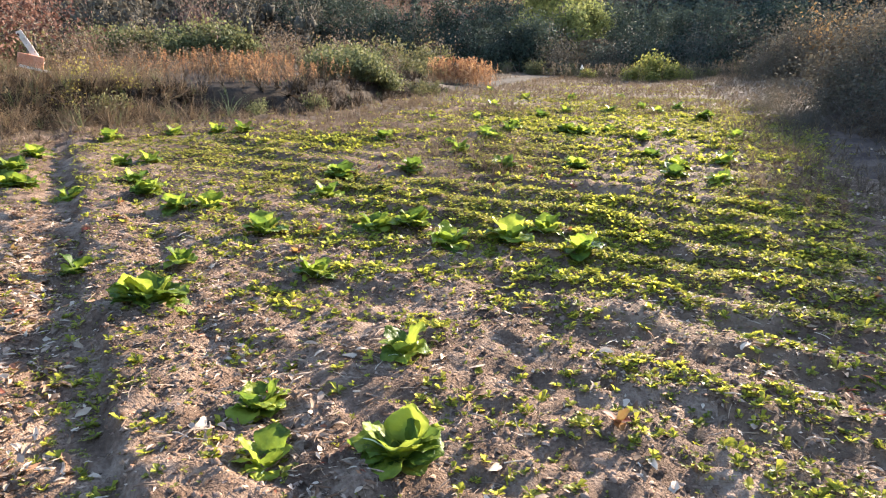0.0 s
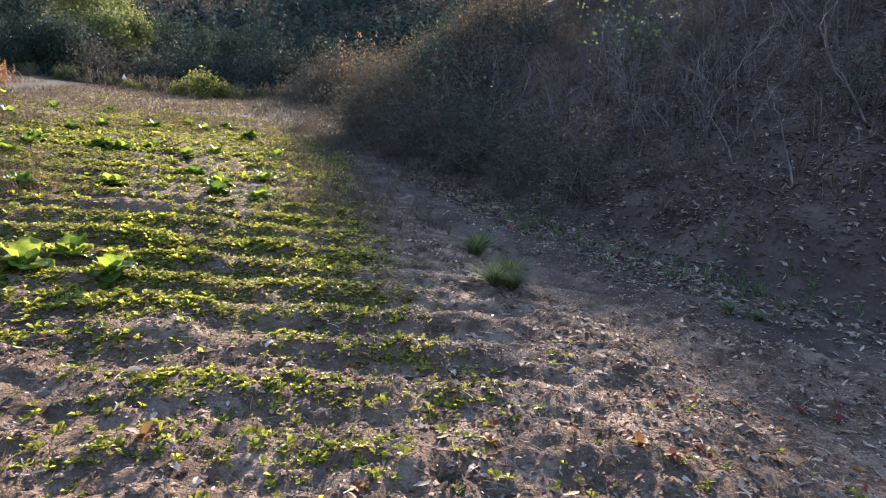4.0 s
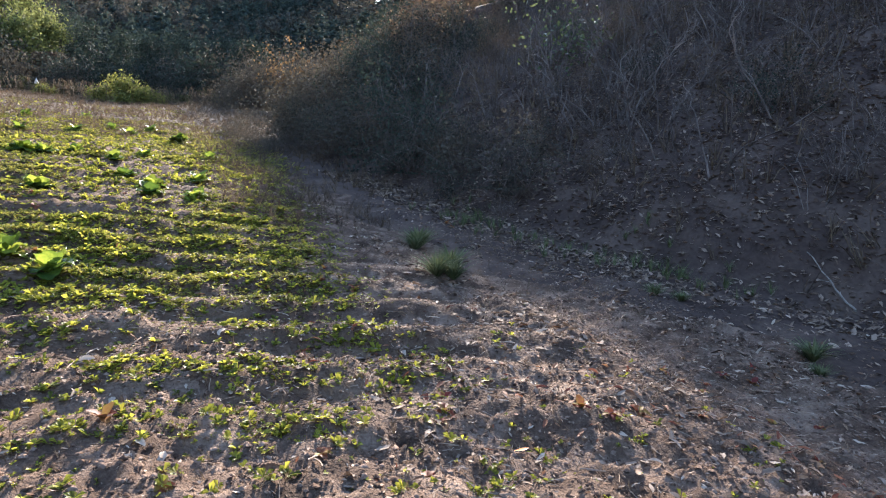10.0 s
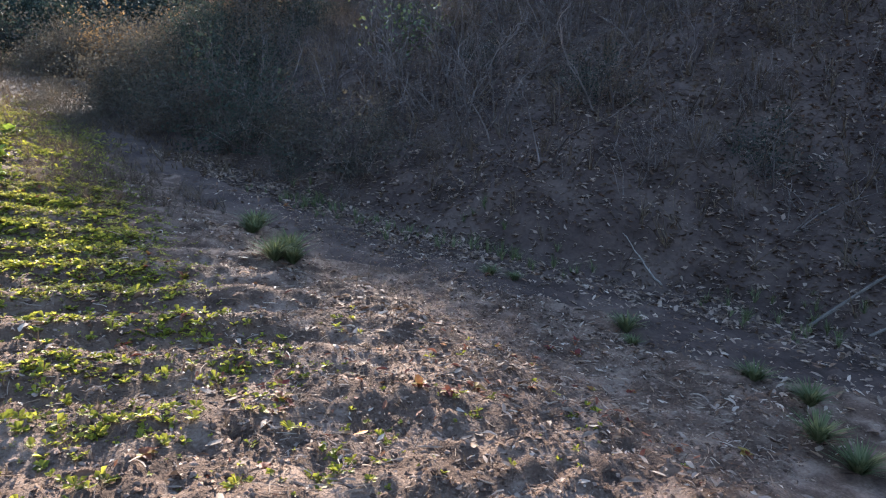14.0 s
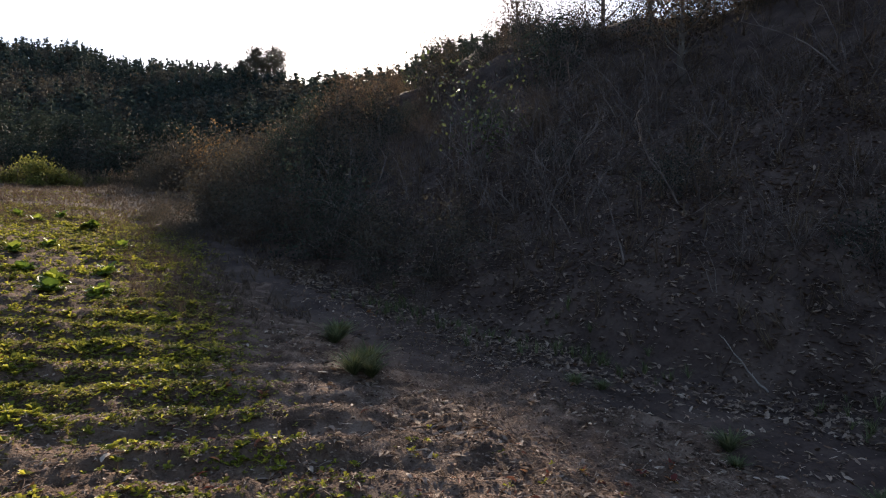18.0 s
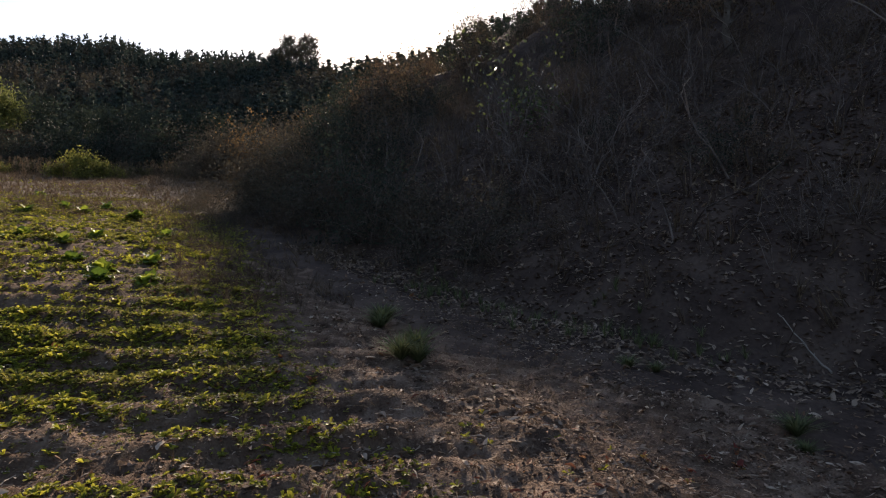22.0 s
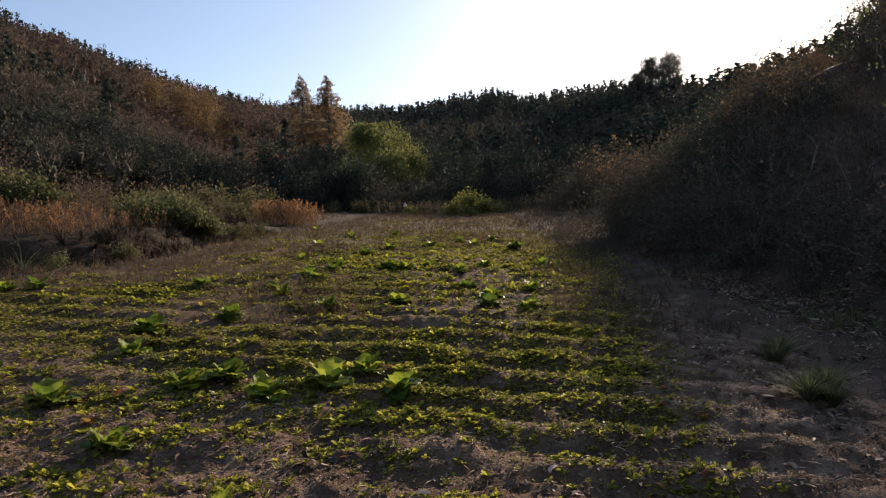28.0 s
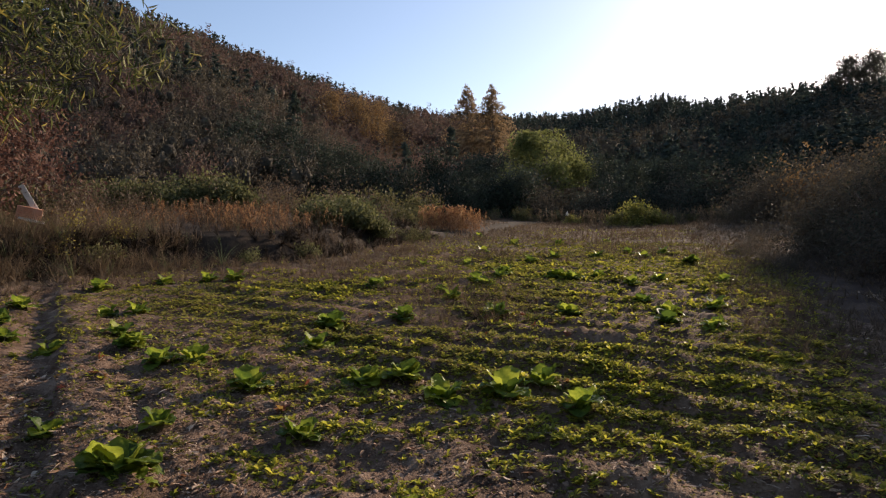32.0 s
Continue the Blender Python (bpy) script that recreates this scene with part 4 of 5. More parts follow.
# dark trees in the valley behind the field
for az, r, h, kind in ((-27, 52, 4.5, 0), (-24.5, 55, 5.5, 1), (-22, 50, 5, 0), (-19.5, 56, 6.5, 2), (-17, 52, 6, 0), (-15.4, 62, 8.5, 2), (-14, 50, 5, 1), (-12.5, 55, 6, 0),
                       (-10.8, 66, 7.5, 1), (-9.5, 50, 4, 0), (-2.2, 62, 6.5, 0), (0.4, 66, 7, 1), (2.2, 60, 5.5, 0), (4.4, 64, 6.5, 1), (6.3, 60, 5.5, 0), (8.2, 62, 6, 1), (-5.8, 68, 8, 1), (9.8, 58, 5.5, 0),
                       (-30, 56, 5, 1), (-33, 54, 5, 0), (-29, 62, 7, 2), (-3.6, 72, 9, 1)):
    x, y = polar(az, r)
    if kind == 2:
        w, f = tube([(0, 0, 0), (0, 0.05, h * 0.6), (0, 0, h)], [0.2, 0.12, 0.02], 6), cone_crown(rt, h, h * 0.3, 2800, 0.22)
        m_ = M_PINE
    else:
        w, e = limbs(rt, h * 0.75, 0.2, 11, 0.12, 0.7, 0.42)
        f, m_ = crown(rt, e, 4000, 0.6, 0.17), M_DARK
    tree("valley_tree", spot(x, y), ("dark leafy tree in the shaded valley", "dark oak tree in the shaded valley", "dark pointed conifer in the shaded valley")[kind], "tree", w, f, m_, group="valley trees")

# ---- woods on the hills ----
def far_broad(rng, n, size, limbs_n=9):
    """A small woodland tree for the far slopes, one metre high: steep limbs in a narrow fan, half bare, with loose sprays of leaves."""
    out = [tube([(0, 0, -0.1), (0.02, 0, 0.35), (0, 0.02, 0.8)], [0.02, 0.014, 0.004], 3)]
    tips = []
    for k in range(limbs_n):
        a, u = k * 2.4 + rng.uniform(-0.4, 0.4), 0.15 + 0.5 * k / limbs_n
        ln = rng.uniform(0.28, 0.48) * (1.15 - 0.6 * u)
        tip = np.array([0.62 * ln * math.cos(a), 0.62 * ln * math.sin(a), u + ln * rng.uniform(0.75, 1.1)])
        out.append(tube([(0, 0, u), tuple(tip)], [0.011, 0.003], 3))
        tips += [tip, tip * (0.7, 0.7, 0.88), tip * (0.45, 0.45, 0.76)]
    tips = np.array(tips)
    p = tips[rng.integers(0, len(tips), n)] + rng.normal(0, 1, (n, 3)) * (0.055, 0.055, 0.085)
    core = tips[1::3][:4] * (0.55, 0.55, 0.92)
    return join(*out, lumps(rng, core, np.full(len(core), 0.075), 1.5), leaf_tris(p, np.full(n, size), rng))


def far_pine(rng, n, size, knots=6):
    """A far pine, one metre high: uneven tufts of needles on a thin trunk, rounded or pointed at the top."""
    u = np.linspace(0.35, 0.92, knots) + rng.uniform(-0.04, 0.04, knots)
    a = rng.uniform(0, 6.283, knots)
    off = 0.16 * (1.08 - u) * rng.uniform(0.3, 1.3, knots)
    c = np.stack([off * np.cos(a), off * np.sin(a), u], -1)
    rad = (0.17 * (1.1 - u) ** 0.7 + 0.02) * rng.uniform(0.8, 1.2, knots)
    k = rng.choice(knots, n, p=rad / rad.sum())
    p = c[k] + rng.normal(0, 0.55, (n, 3)) * rad[k][:, None] * (1, 1, 0.85)
    tip = np.stack([rng.normal(0, 0.012, 8), rng.normal(0, 0.012, 8), rng.uniform(0.88, 1.04, 8)], -1)
    return join(tube([(0, 0, -0.1), (0.015, 0, 0.5), (0, 0.01, 0.98)], [0.02, 0.014, 0.004], 3), lumps(rng, c, rad * 0.62, 0.8), leaf_tris(np.concatenate([p, tip]), np.full(n + 8, size), rng))


rw = rng_of(53)
def jittered(step, x0, x1, y0, y1):
    """Places on a loosened grid."""
    a, b = np.meshgrid(np.arange(x0, x1, step), np.arange(y0, y1, step))
    return (a + rw.uniform(-0.46, 0.46, a.shape) * step).ravel(), (b + rw.uniform(-0.46, 0.46, b.shape) * step).ravel()


ux, uy = jittered(2.45, -200, 130, -40, 230)
vx, vy = jittered(2.4, -80, 80, 4, 80)
near_foot = np.hypot(vx, vy) < 78
ux, uy = ux[np.hypot(ux, uy) >= 78], uy[np.hypot(ux, uy) >= 78]
ux, uy = np.concatenate([ux, vx[near_foot]]), np.concatenate([uy, vy[near_foot]])
ur, ua = np.hypot(ux, uy), np.degrees(np.arctan2(ux, uy))
u0, u1 = np.interp(ua, HILL_AZ, HILL_R0), np.interp(ua, HILL_AZ, HILL_R1)
ok = (ua > -82) & (ua < 50) & (ur > u0 - 1) & (ur < u1 + 7) & ((ua < 12) | (ur > 62)) & (uy > 5)
ux, uy, ur, ua, uw = ux[ok], uy[ok], ur[ok], ua[ok], ((ur - u0) / (u1 - u0))[ok]
kind_noise = vnoise(ux * 0.045, uy * 0.045, 91) + 0.3 * rw.uniform(-1, 1, len(ux))
pine = (uw > 0.85 + 0.3 * (rw.uniform(0, 1, len(ux)) - 0.5)) | ((kind_noise > 0.8) & (uw > 0.35)) | ((ua > -14) & (kind_noise > 0.33))
russet = ~pine & (kind_noise < 0.45) & (ua < -12)
brown = ~pine & ~russet
fine = ur < 78
for mask, make, mat_, hh, label in (
        (pine, far_pine, M_PINE, (3.6, 6.0), "dark green pines along the hill crests"),
        (russet, far_broad, M_RUSSET, (3.8, 6.4), "russet autumn woods on the hillsides"),
        (brown, far_broad, M_BROWN, (3.8, 6.4), "olive brown oak woods on the hillsides")):
    for close, n_leaf, card in ((True, 420, 0.034), (False, 140, 0.062)):
        temps = [make(rw, n_leaf, card, 9 if close else 6) for _ in range(5)]
        at = mask & (fine == close)
        x, y = ux[at], uy[at]
        if not len(x):
            continue
        h, which = rw.uniform(*hh, len(x)) * np.interp(ua[at], [12, 19], [1, 0.7]) * (0.85 if close else 1.0), rw.integers(0, 5, len(x))
        wide = np.interp(ua[at], [12, 19], [1, 1.6])
        pcs = [spread(temps[i], at_ground(x[which == i], y[which == i], -0.2), np.stack([(h * wide)[which == i] * rw.uniform(0.8, 1.3, (which == i).sum())] * 2 + [h[which == i]], -1), rw.uniform(0, 6.283, (which == i).sum())) for i in range(5) if (which == i).any()]
        stuff("hillside_woods", join(*pcs), [mat_], label + (", near the foot" if close else ""), "woods")

# ---- shrubs ----
def bare_shrub(rng, stems, height, twigs=5, thick=0.012):
    """Many thin stems from one foot, forking into twigs."""
    out, ends = [], []
    for k in range(stems):
        a, lean = rng.uniform(0, 6.283), rng.uniform(0.1, 0.75)
        h = height * rng.uniform(0.6, 1.1)
        d = np.array([math.cos(a) * lean, math.sin(a) * lean, 1.0])
        pts = [np.array([math.cos(a) * 0.08, math.sin(a) * 0.08, -0.05])]
        for j in range(5):
            d = d + rng.normal(0, 0.22, 3) - (0, 0, 0.06 * j * lean)
            pts.append(pts[-1] + d / np.linalg.norm(d) * h / 5)
        out.append(tube(pts, thick * np.linspace(1, 0.2, 6), 3))
        for j in range(twigs):
            i = 1 + j % 5
            e = d + rng.normal(0, 0.9, 3)
            tip = pts[i] + e / np.linalg.norm(e) * h * rng.uniform(0.15, 0.35)
            out.append(tube([pts[i], (pts[i] + tip) / 2 + rng.normal(0, 0.03, 3), tip], thick * np.array([0.45, 0.3, 0.1]), 3))
            ends.append(tip)
        ends.append(pts[-1])
    return join(*out), np.array(ends)


def make_shrub(name, rng, stems, height, leaves, size, blob, mat_leaf, label, group, mat_wood=M_TWIG, twigs=5, droop=0.2):
    w, e = bare_shrub(rng, stems, height, twigs)
    ob = thing(name, (0, 0, 0), label, "shrub", group)
    part("woody_frame", np_mesh("woody_frame", *w, [mat_wood]), ob)
    if leaves:
        part("foliage", np_mesh("foliage", *crown(rng, e, leaves, blob, size, droop), [mat_leaf]), ob)
    return ob


def set_down(ob, x, y, size, yaw, first, sink=0.05, zs=1.0):
    """Puts the first one down itself and copies it from then on."""
    m = Matrix.LocRotScale((x, y, float(ground_z(x, y)) - sink), Euler((0, 0, yaw)), (size, size, size * zs))
    if first:
        ob.matrix_basis = m
        return ob
    c = copy_thing(ob, m)
    c.matrix_basis = m
    return c


rs = rng_of(71)
# thicket on the shaded east bank
THICKET = [make_shrub("bare_shrub", rs, 16, 1.6, 220, 0.05, 0.2, M_WITHER, "tangled bare shrub with a few withered leaves on the bank", "thicket on the bank", twigs=8),
           make_shrub("withered_shrub", rs, 13, 1.5, 1200, 0.055, 0.2, M_WITHER, "withered brown shrub with curled leaves on the bank", "thicket on the bank"),
           make_shrub("vine_shrub", rs, 12, 1.5, 1700, 0.055, 0.2, M_DARK, "dark green shrub overgrown with vines on the bank", "thicket on the bank"),
           make_shrub("briar_shrub", rs, 22, 1.3, 60, 0.06, 0.2, M_WITHER, "leafless briar thicket of thin arching stems", "thicket on the bank", twigs=10)]
first = [True] * 4
n_set = 0
for k in range(3000):
    near_zone = n_set < 290
    y = rs.uniform(-6, 24) if near_zone else rs.uniform(18, 60)
    d = 0.5 + 14 * rs.uniform(0, 1) ** 1.15 if near_zone else rs.uniform(0.3, 22)
    x = float(np.interp(y, BASE_R_Y, BASE_R_X)) + d
    if math.degrees(math.atan2(x, y)) > 100 or n_set >= 375 or (d < 1.6 and y < 8):
        continue
    kind = int(rs.choice(4, p=(0.3, 0.3, 0.2, 0.2) if y < 10 else (0.15, 0.4, 0.35, 0.1)))
    u = y - 2 * x
    tall = float(np.interp(u, [-6, -3, 0, 1.7, 3.5, 5, 30], [0.85, 0.9, 1.5, 1.9, 2.0, 1.7, 1.8]))
    size = rs.uniform(0.75, 1.1) * tall / 1.5 * (0.4 + 0.5 * min(1.0, d / 4.5) if y > 7 else 1.0)
    set_down(THICKET[kind], x, y, size, rs.uniform(0, 6.28), first[kind])
    first[kind] = False
    n_set += 1
for k in range(30):
    y = -3 + k * 0.95 + rs.uniform(-0.4, 0.4)
    set_down(THICKET[(1, 2, 0, 1, 3)[k % 5]], float(np.interp(y, BASE_R_Y, BASE_R_X)) + rs.uniform(11.5, 14.5), y, rs.uniform(0.9, 1.35), rs.uniform(0, 6.28), False)
for k in range(22):
    y = 7 + k * 0.9 + rs.uniform(-0.4, 0.4)
    set_down(THICKET[(1, 2, 1, 2, 3)[k % 5]], float(np.interp(y, BASE_R_Y, BASE_R_X)) + rs.uniform(8.5, 13), y, rs.uniform(0.9, 1.4), rs.uniform(0, 6.28), False)
# creepers over the bank's northern end
for k in range(34):
    x = rs.uniform(4.9, 13)
    y = 2 * x + rs.uniform(0.2, 5.5)
    set_down(THICKET[1 + k % 2], x, y, rs.uniform(0.95, 1.3), rs.uniform(0, 6.28), False)
CREEP = make_shrub("creeper_mound", rs, 10, 1.5, 2600, 0.055, 0.24, M_BROWN, "mound of brown creepers over brambles on the bank", "creeper mounds on the bank")
GOLD = make_shrub("yellowing_shrub", rs, 9, 1.7, 420, 0.09, 0.22, M_OCHRE, "shrub with yellow and orange leaves in the sun", "yellowing shrubs on the bank")
for i, (x, y, s) in enumerate(((4.4, 19.5, 1.0), (4.9, 20.5, 1.25), (5.3, 18.6, 1.3), (5.9, 20.6, 1.3), (4.6, 17.4, 1.0), (6.6, 21.8, 1.2), (7.6, 23.5, 1.4), (5.2, 16.2, 1.1), (9.0, 27, 1.5), (6.6, 18.2, 1.4), (5.0, 14.2, 1.0), (5.2, 12.0, 0.9), (5.4, 10.0, 0.9), (5.6, 8.2, 0.85),
                                (5.4, 38, 1.0), (6.3, 38.5, 1.4), (7.4, 39, 1.9), (8.6, 39.5, 2.2), (9.8, 38, 2.2), (7.0, 40.5, 2.0), (8.4, 37.2, 1.5), (10.5, 40, 2.4), (12, 38, 2.4),
                                (3.1, 20.4, 0.36), (3.5, 22.2, 0.45), (3.3, 18.3, 0.36), (3.2, 16.2, 0.32), (3.9, 23.8, 0.5), (3.6, 19.6, 0.5), (3.7, 17.2, 0.42), (3.0, 21.5, 0.3))):
    set_down(CREEP, x, y, s, i * 1.7, i == 0)
for i, (x, y, s) in enumerate(((8.6, 37.0, 1.9), (9.4, 37.6, 2.0), (11.5, 31, 1.6))):
    set_down(GOLD, x, y, s, i * 2.1, i == 0)
SHINE = make_shrub("glossy_shrub", rs, 9, 1.7, 500, 0.07, 0.25, material("glossy_leaf", [(0.06, 0.08, 0.03), (0.13, 0.15, 0.06)], 3, 0.18, 0, 20, 0.45, "island", spec=0.6), "shrub with shiny leaves catching the sun", "glossy shrubs")
set_down(SHINE, 8.3, 11.3, 1.25, 0, True)

# trees along the crest of the bank
for i, (x, y, h, m_) in enumerate(((15.5, 25, 2.4, M_BROWN), (17.5, 21.5, 3.4, M_WITHER), (18, 17, 5.5, M_BROWN), (19, 12, 5.5, M_DARK), (18.5, 8, 6, M_BROWN), (19, 4, 6, M_WITHER), (19, 0, 6, M_DARK), (18, -4, 6, M_BROWN), (16, 13, 4, M_WITHER), (15.5, 6, 4.5, M_BROWN), (15, 2, 4.5, M_WITHER), (20, 31, 2.6, M_BROWN), (24, 38, 3.0, M_DARK), (20, 37, 2.6, M_WITHER), (13, 9.5, 3.4, M_WITHER), (12.6, 4.0, 3.6, M_BROWN), (13, -1, 4, M_WITHER))):
    w, e = limbs(rs, h * 0.9, 0.1, 11, 0.12, 0.9, 0.36, 0.09)
    tree("bank_tree", spot(x, y), "thin crooked tree on the wooded bank", "tree", w, crown(rs, e, 3400, 0.38, 0.08), m_, group="trees on the bank")

# thin-leaved young trees, added unseen to throw dappled shade across the field's edge
for x, y, h in ((7.6, 17.3, 2.6), (8.4, 17.9, 2.7), (9.2, 17.5, 2.5)):
    w, e = limbs(rs, h * 0.9, 0.05, 12, 0.2, 0.8, 0.42, 0.08)
    tree("young_bank_tree", spot(x, y), "added unseen thin-leaved tree that dapples the field's edge with shade", "tree", w, crown(rs, e, 520, 0.22, 0.08), M_WITHER, group="young trees on the bank")

# branches lying and leaning on the bank
def branch(pts, r, mat_, label, twigs, rng):
    pts = np.array(pts, float)
    n = 12
    u = np.linspace(0, len(pts) - 1, n)
    line = np.stack([np.interp(u, range(len(pts)), pts[:, c]) for c in range(3)], -1) + rng.normal(0, 0.006, (n, 3))
    ob = thing("fallen_branch", tuple(line[0]), label, "branch", "branches on the bank")
    part("limb", np_mesh("limb", *tube(line - line[0], r * np.linspace(1, 0.35, n), 7), [mat_], None, True), ob)
    for k in range(twigs):
        i = 4 + 2 * k
        d = rng.normal(0, 7 * r, 3) + (0, 0, 3 * r)
        part("twig", np_mesh("twig", *tube([line[i] - line[0], line[i] - line[0] + d * 0.6, line[i] - line[0] + d], r * np.array([0.4, 0.3, 0.1]), 5), [mat_], None, True), ob)
    return ob


def on(x, y, lift):
    return (x, y, float(ground_z(x, y)) + lift)


branch([on(6.41, 3.36, 0.02), on(6.46, 3.55, 0.06), on(6.5, 3.75, 0.06), on(6.52, 4.0, 0.1)], 0.012, M_PALE, "pale weathered branch leaning on the leafy bank", 2, rs)
branch([on(6.82, 1.98, 0.03), on(7.46, 1.6, 0.28), on(8.3, 1.1, 0.4), on(8.95, 0.9, 0.6)], 0.018, M_BARK, "long grey bare branch leaning against the bank", 3, rs)
branch([on(6.95, 1.5, 0.03), on(7.4, 1.2, 0.2), on(7.7, 1.05, 0.5), on(8.1, 0.9, 0.8)], 0.015, M_BARK, "forked grey branch lying in the thicket", 3, rs)
branch([on(7.2, 0.6, 0.04), on(7.6, 0.75, 0.15), on(8.2, 0.6, 0.2), on(8.9, 0.35, 0.3)], 0.014, M_BARK, "thin dead branch lying among fallen leaves", 2, rs)

# green grass tufts along the lane and the bank's foot
TUFT_MESH = [np_mesh("grass_clump", *tuft(rs, 170, 0.13, 0.17, 0.0055), [M_GRASS]) for _ in range(3)]
for i, (x, y, s) in enumerate(((3.05, 6.35, 1.9), (2.95, 6.2, 1.3), (2.55, 4.8, 1.6), (2.8, 5.0, 1.7), (2.68, 4.72, 1.3), (4.5, 2.5, 1.2), (4.6, 1.5, 1.1), (4.4, 1.05, 1.1), (4.5, 4.1, 0.9), (4.75, 4.0, 0.8), (4.0, 0.85, 1.2), (3.9, 0.6, 1.2), (4.9, 0.5, 1.2), (4.3, 2.3, 0.7), (3.3, 6.8, 0.9))):
    ob = thing("grass_tuft", on(x, y, -0.01), "green grass tuft at the foot of the bank", "grass tuft", "grass tufts along the lane", rs.uniform(0, 6), s)
    part("grass_clump", TUFT_MESH[i % 3], ob)
gx_, gy_ = scatter_xy(rs, 2600, 3.6, 9, -4, 9, lambda x, y: 0.6 * smooth((right_of(x, y) + 0.9) / 0.8) * smooth((1.4 - right_of(x, y)) / 1.2) * smooth((vnoise(x * 0.9, y * 0.9, 81) - 0.45) / 0.2))
stuff("bank_grass", many(T_GREEN, rs, gx_, gy_, rs.uniform(0.08, 0.2, len(gx_))), [M_GRASS], "thin green grass along the foot of the bank", "grass")
TANGLE = [bare_shrub(rs, 5, 0.6, 2, 0.006)[0] for _ in range(4)]
gx_, gy_ = scatter_xy(rs, 1100, 4.5, 14, -5, 22, lambda x, y: smooth((right_of(x, y) - 0.9) / 1.2) * (0.3 + 0.7 * vnoise(x * 0.6, y * 0.6, 84)))
stuff("bramble_tangle", many(TANGLE, rs, gx_, gy_, rs.uniform(0.6, 1.3, len(gx_)), 0, 0.5), [M_TWIG], "low tangle of bare brambles over the leafy bank", "brambles")
SAPLING = [make_shrub("bare_sapling", rs, 3, 1.0, 0, 0, 0, None, "thin upright bare sapling standing on the leafy bank", "bare saplings on the bank", twigs=6) for _ in range(4)]
gx_, gy_ = scatter_xy(rs, 260, 5, 13, -5, 14, lambda x, y: smooth((right_of(x, y) - 1.0) / 0.8) * (0.3 + 0.7 * vnoise(x * 0.6, y * 0.6, 85)))
for i, (x, y) in enumerate(zip(gx_, gy_)):
    set_down(SAPLING[i % 4], float(x), float(y), rs.uniform(0.9, 2.0), rs.uniform(0, 6.28), i < 4)
gx_, gy_ = scatter_xy(rs, 13000, 4, 18, -6, 30, lambda x, y: 0.5 * smooth((right_of(x, y) - 0.3) / 1.0) * (0.2 + 0.8 * vnoise(x * 0.7, y * 0.7, 82)))
stuff("bank_dry_grass", many(T_STRAW, rs, gx_, gy_, rs.uniform(0.25, 0.6, len(gx_)), 0, 0.5), [M_WITHER], "withered grass and stalks on the bank", "dry grass")

# ---- the terrace west of the field ----
def reed(rng):
    h = 1.0
    lean = rng.uniform(-0.12, 0.12, 2)
    line = [(0, 0, 0), (lean[0] * 0.3, lean[1] * 0.3, 0.5), (lean[0], lean[1], h)]
    pcs = [tube(line, [0.009, 0.007, 0.003], 3)]
    for k in range(5):
        a, z = rng.uniform(0, 6.283), rng.uniform(0.15, 0.75)
        v, t = blade(0.35, 0.035, 0.9, 1.3, 0, a, 2)
        pcs.append((v + (lean[0] * z, lean[1] * z, z), t))
    c = np.stack([lean[0] + rng.normal(0, 0.03, 16), lean[1] + rng.normal(0, 0.03, 16), rng.uniform(0.78, 1.08, 16)], -1)
    pcs.append(leaf_cards(c, np.full(16, 0.09), rng, 0.5))
    return join(*pcs)


REEDS = [reed(rs) for _ in range(6)]


def reed_keep(x, y):
    d = left_of(x, y)
    return smooth((d - 0.3) / 0.5) * smooth((6.5 - d) / 3) * smooth((y - 10.5) / 3) * smooth((23 - y) / 4) * (0.08 + 0.92 * smooth((vnoise(x * 0.55, y * 0.55, 95) - 0.38) / 0.22))


def reed_height(x, y):
    return 0.16 + 0.3 * vnoise(x * 0.7, y * 0.7, 97) + 0.14 * vnoise(x * 2.1, y * 2.1, 99)


REED_TRIS = len(REEDS[0][1])
ex, ey = scatter_xy(rs, 6800, -17, -6, 9, 24, reed_keep)
stuff("reed", many(REEDS, rs, ex, ey, reed_height(ex, ey) * rs.uniform(0.7, 1.4, len(ex)), 0, 0.35), [M_REED, M_WITHER, M_STRAW], "orange brown and tan dry reeds in ragged patches on the terrace", "reeds", np.repeat(rs.choice(3, len(ex), p=(0.5, 0.32, 0.18)), REED_TRIS))
# matted brambles and dead grass down the southern slope of the terrace
ex, ey = scatter_xy(rs, 8000, -18, -8, 4, 13, lambda x, y: smooth((12.5 - y) / 2) * smooth((left_of(x, y) + 1.0) / 0.8) * smooth((6.5 - left_of(x, y)) / 3) * (0.3 + 0.7 * vnoise(x * 0.9, y * 0.9, 101)))
stuff("slope_grass", many([tuft(rs, 24, 1.0, 1.1, 0.008) for _ in range(5)], rs, ex, ey, rs.uniform(0.18, 0.55, len(ex)), 0, 0.8), [M_WITHER, M_STRAW, M_GRASS], "matted grey brown brambles and dead grass on the terrace slope", "dry grass", np.repeat(rs.choice(3, len(ex), p=(0.4, 0.48, 0.12)), 72))
ex, ey = scatter_xy(rs, 9000, -26, -5, 5, 40, lambda x, y: smooth((left_of(x, y) - 0.5) / 0.3) * (0.25 + 0.75 * vnoise(x * 0.5, y * 0.5, 96)))
stuff("terrace_grass", many(T_STRAW, rs, ex, ey, rs.uniform(0.2, 0.45, len(ex)), 0, 0.45), [M_WITHER], "matted dry grass on the terrace and its bank", "dry grass")
ex, ey = scatter_xy(rs, 1500, -9.6, -6.3, 26, 34, lambda x, y: np.exp(-(((x + 7.9) / 0.9) ** 2) - ((y - 29.2) / 0.9) ** 2) + 0.6 * np.exp(-(((x + 8.9) / 0.6) ** 2) - ((y - 29.0) / 0.9) ** 2))
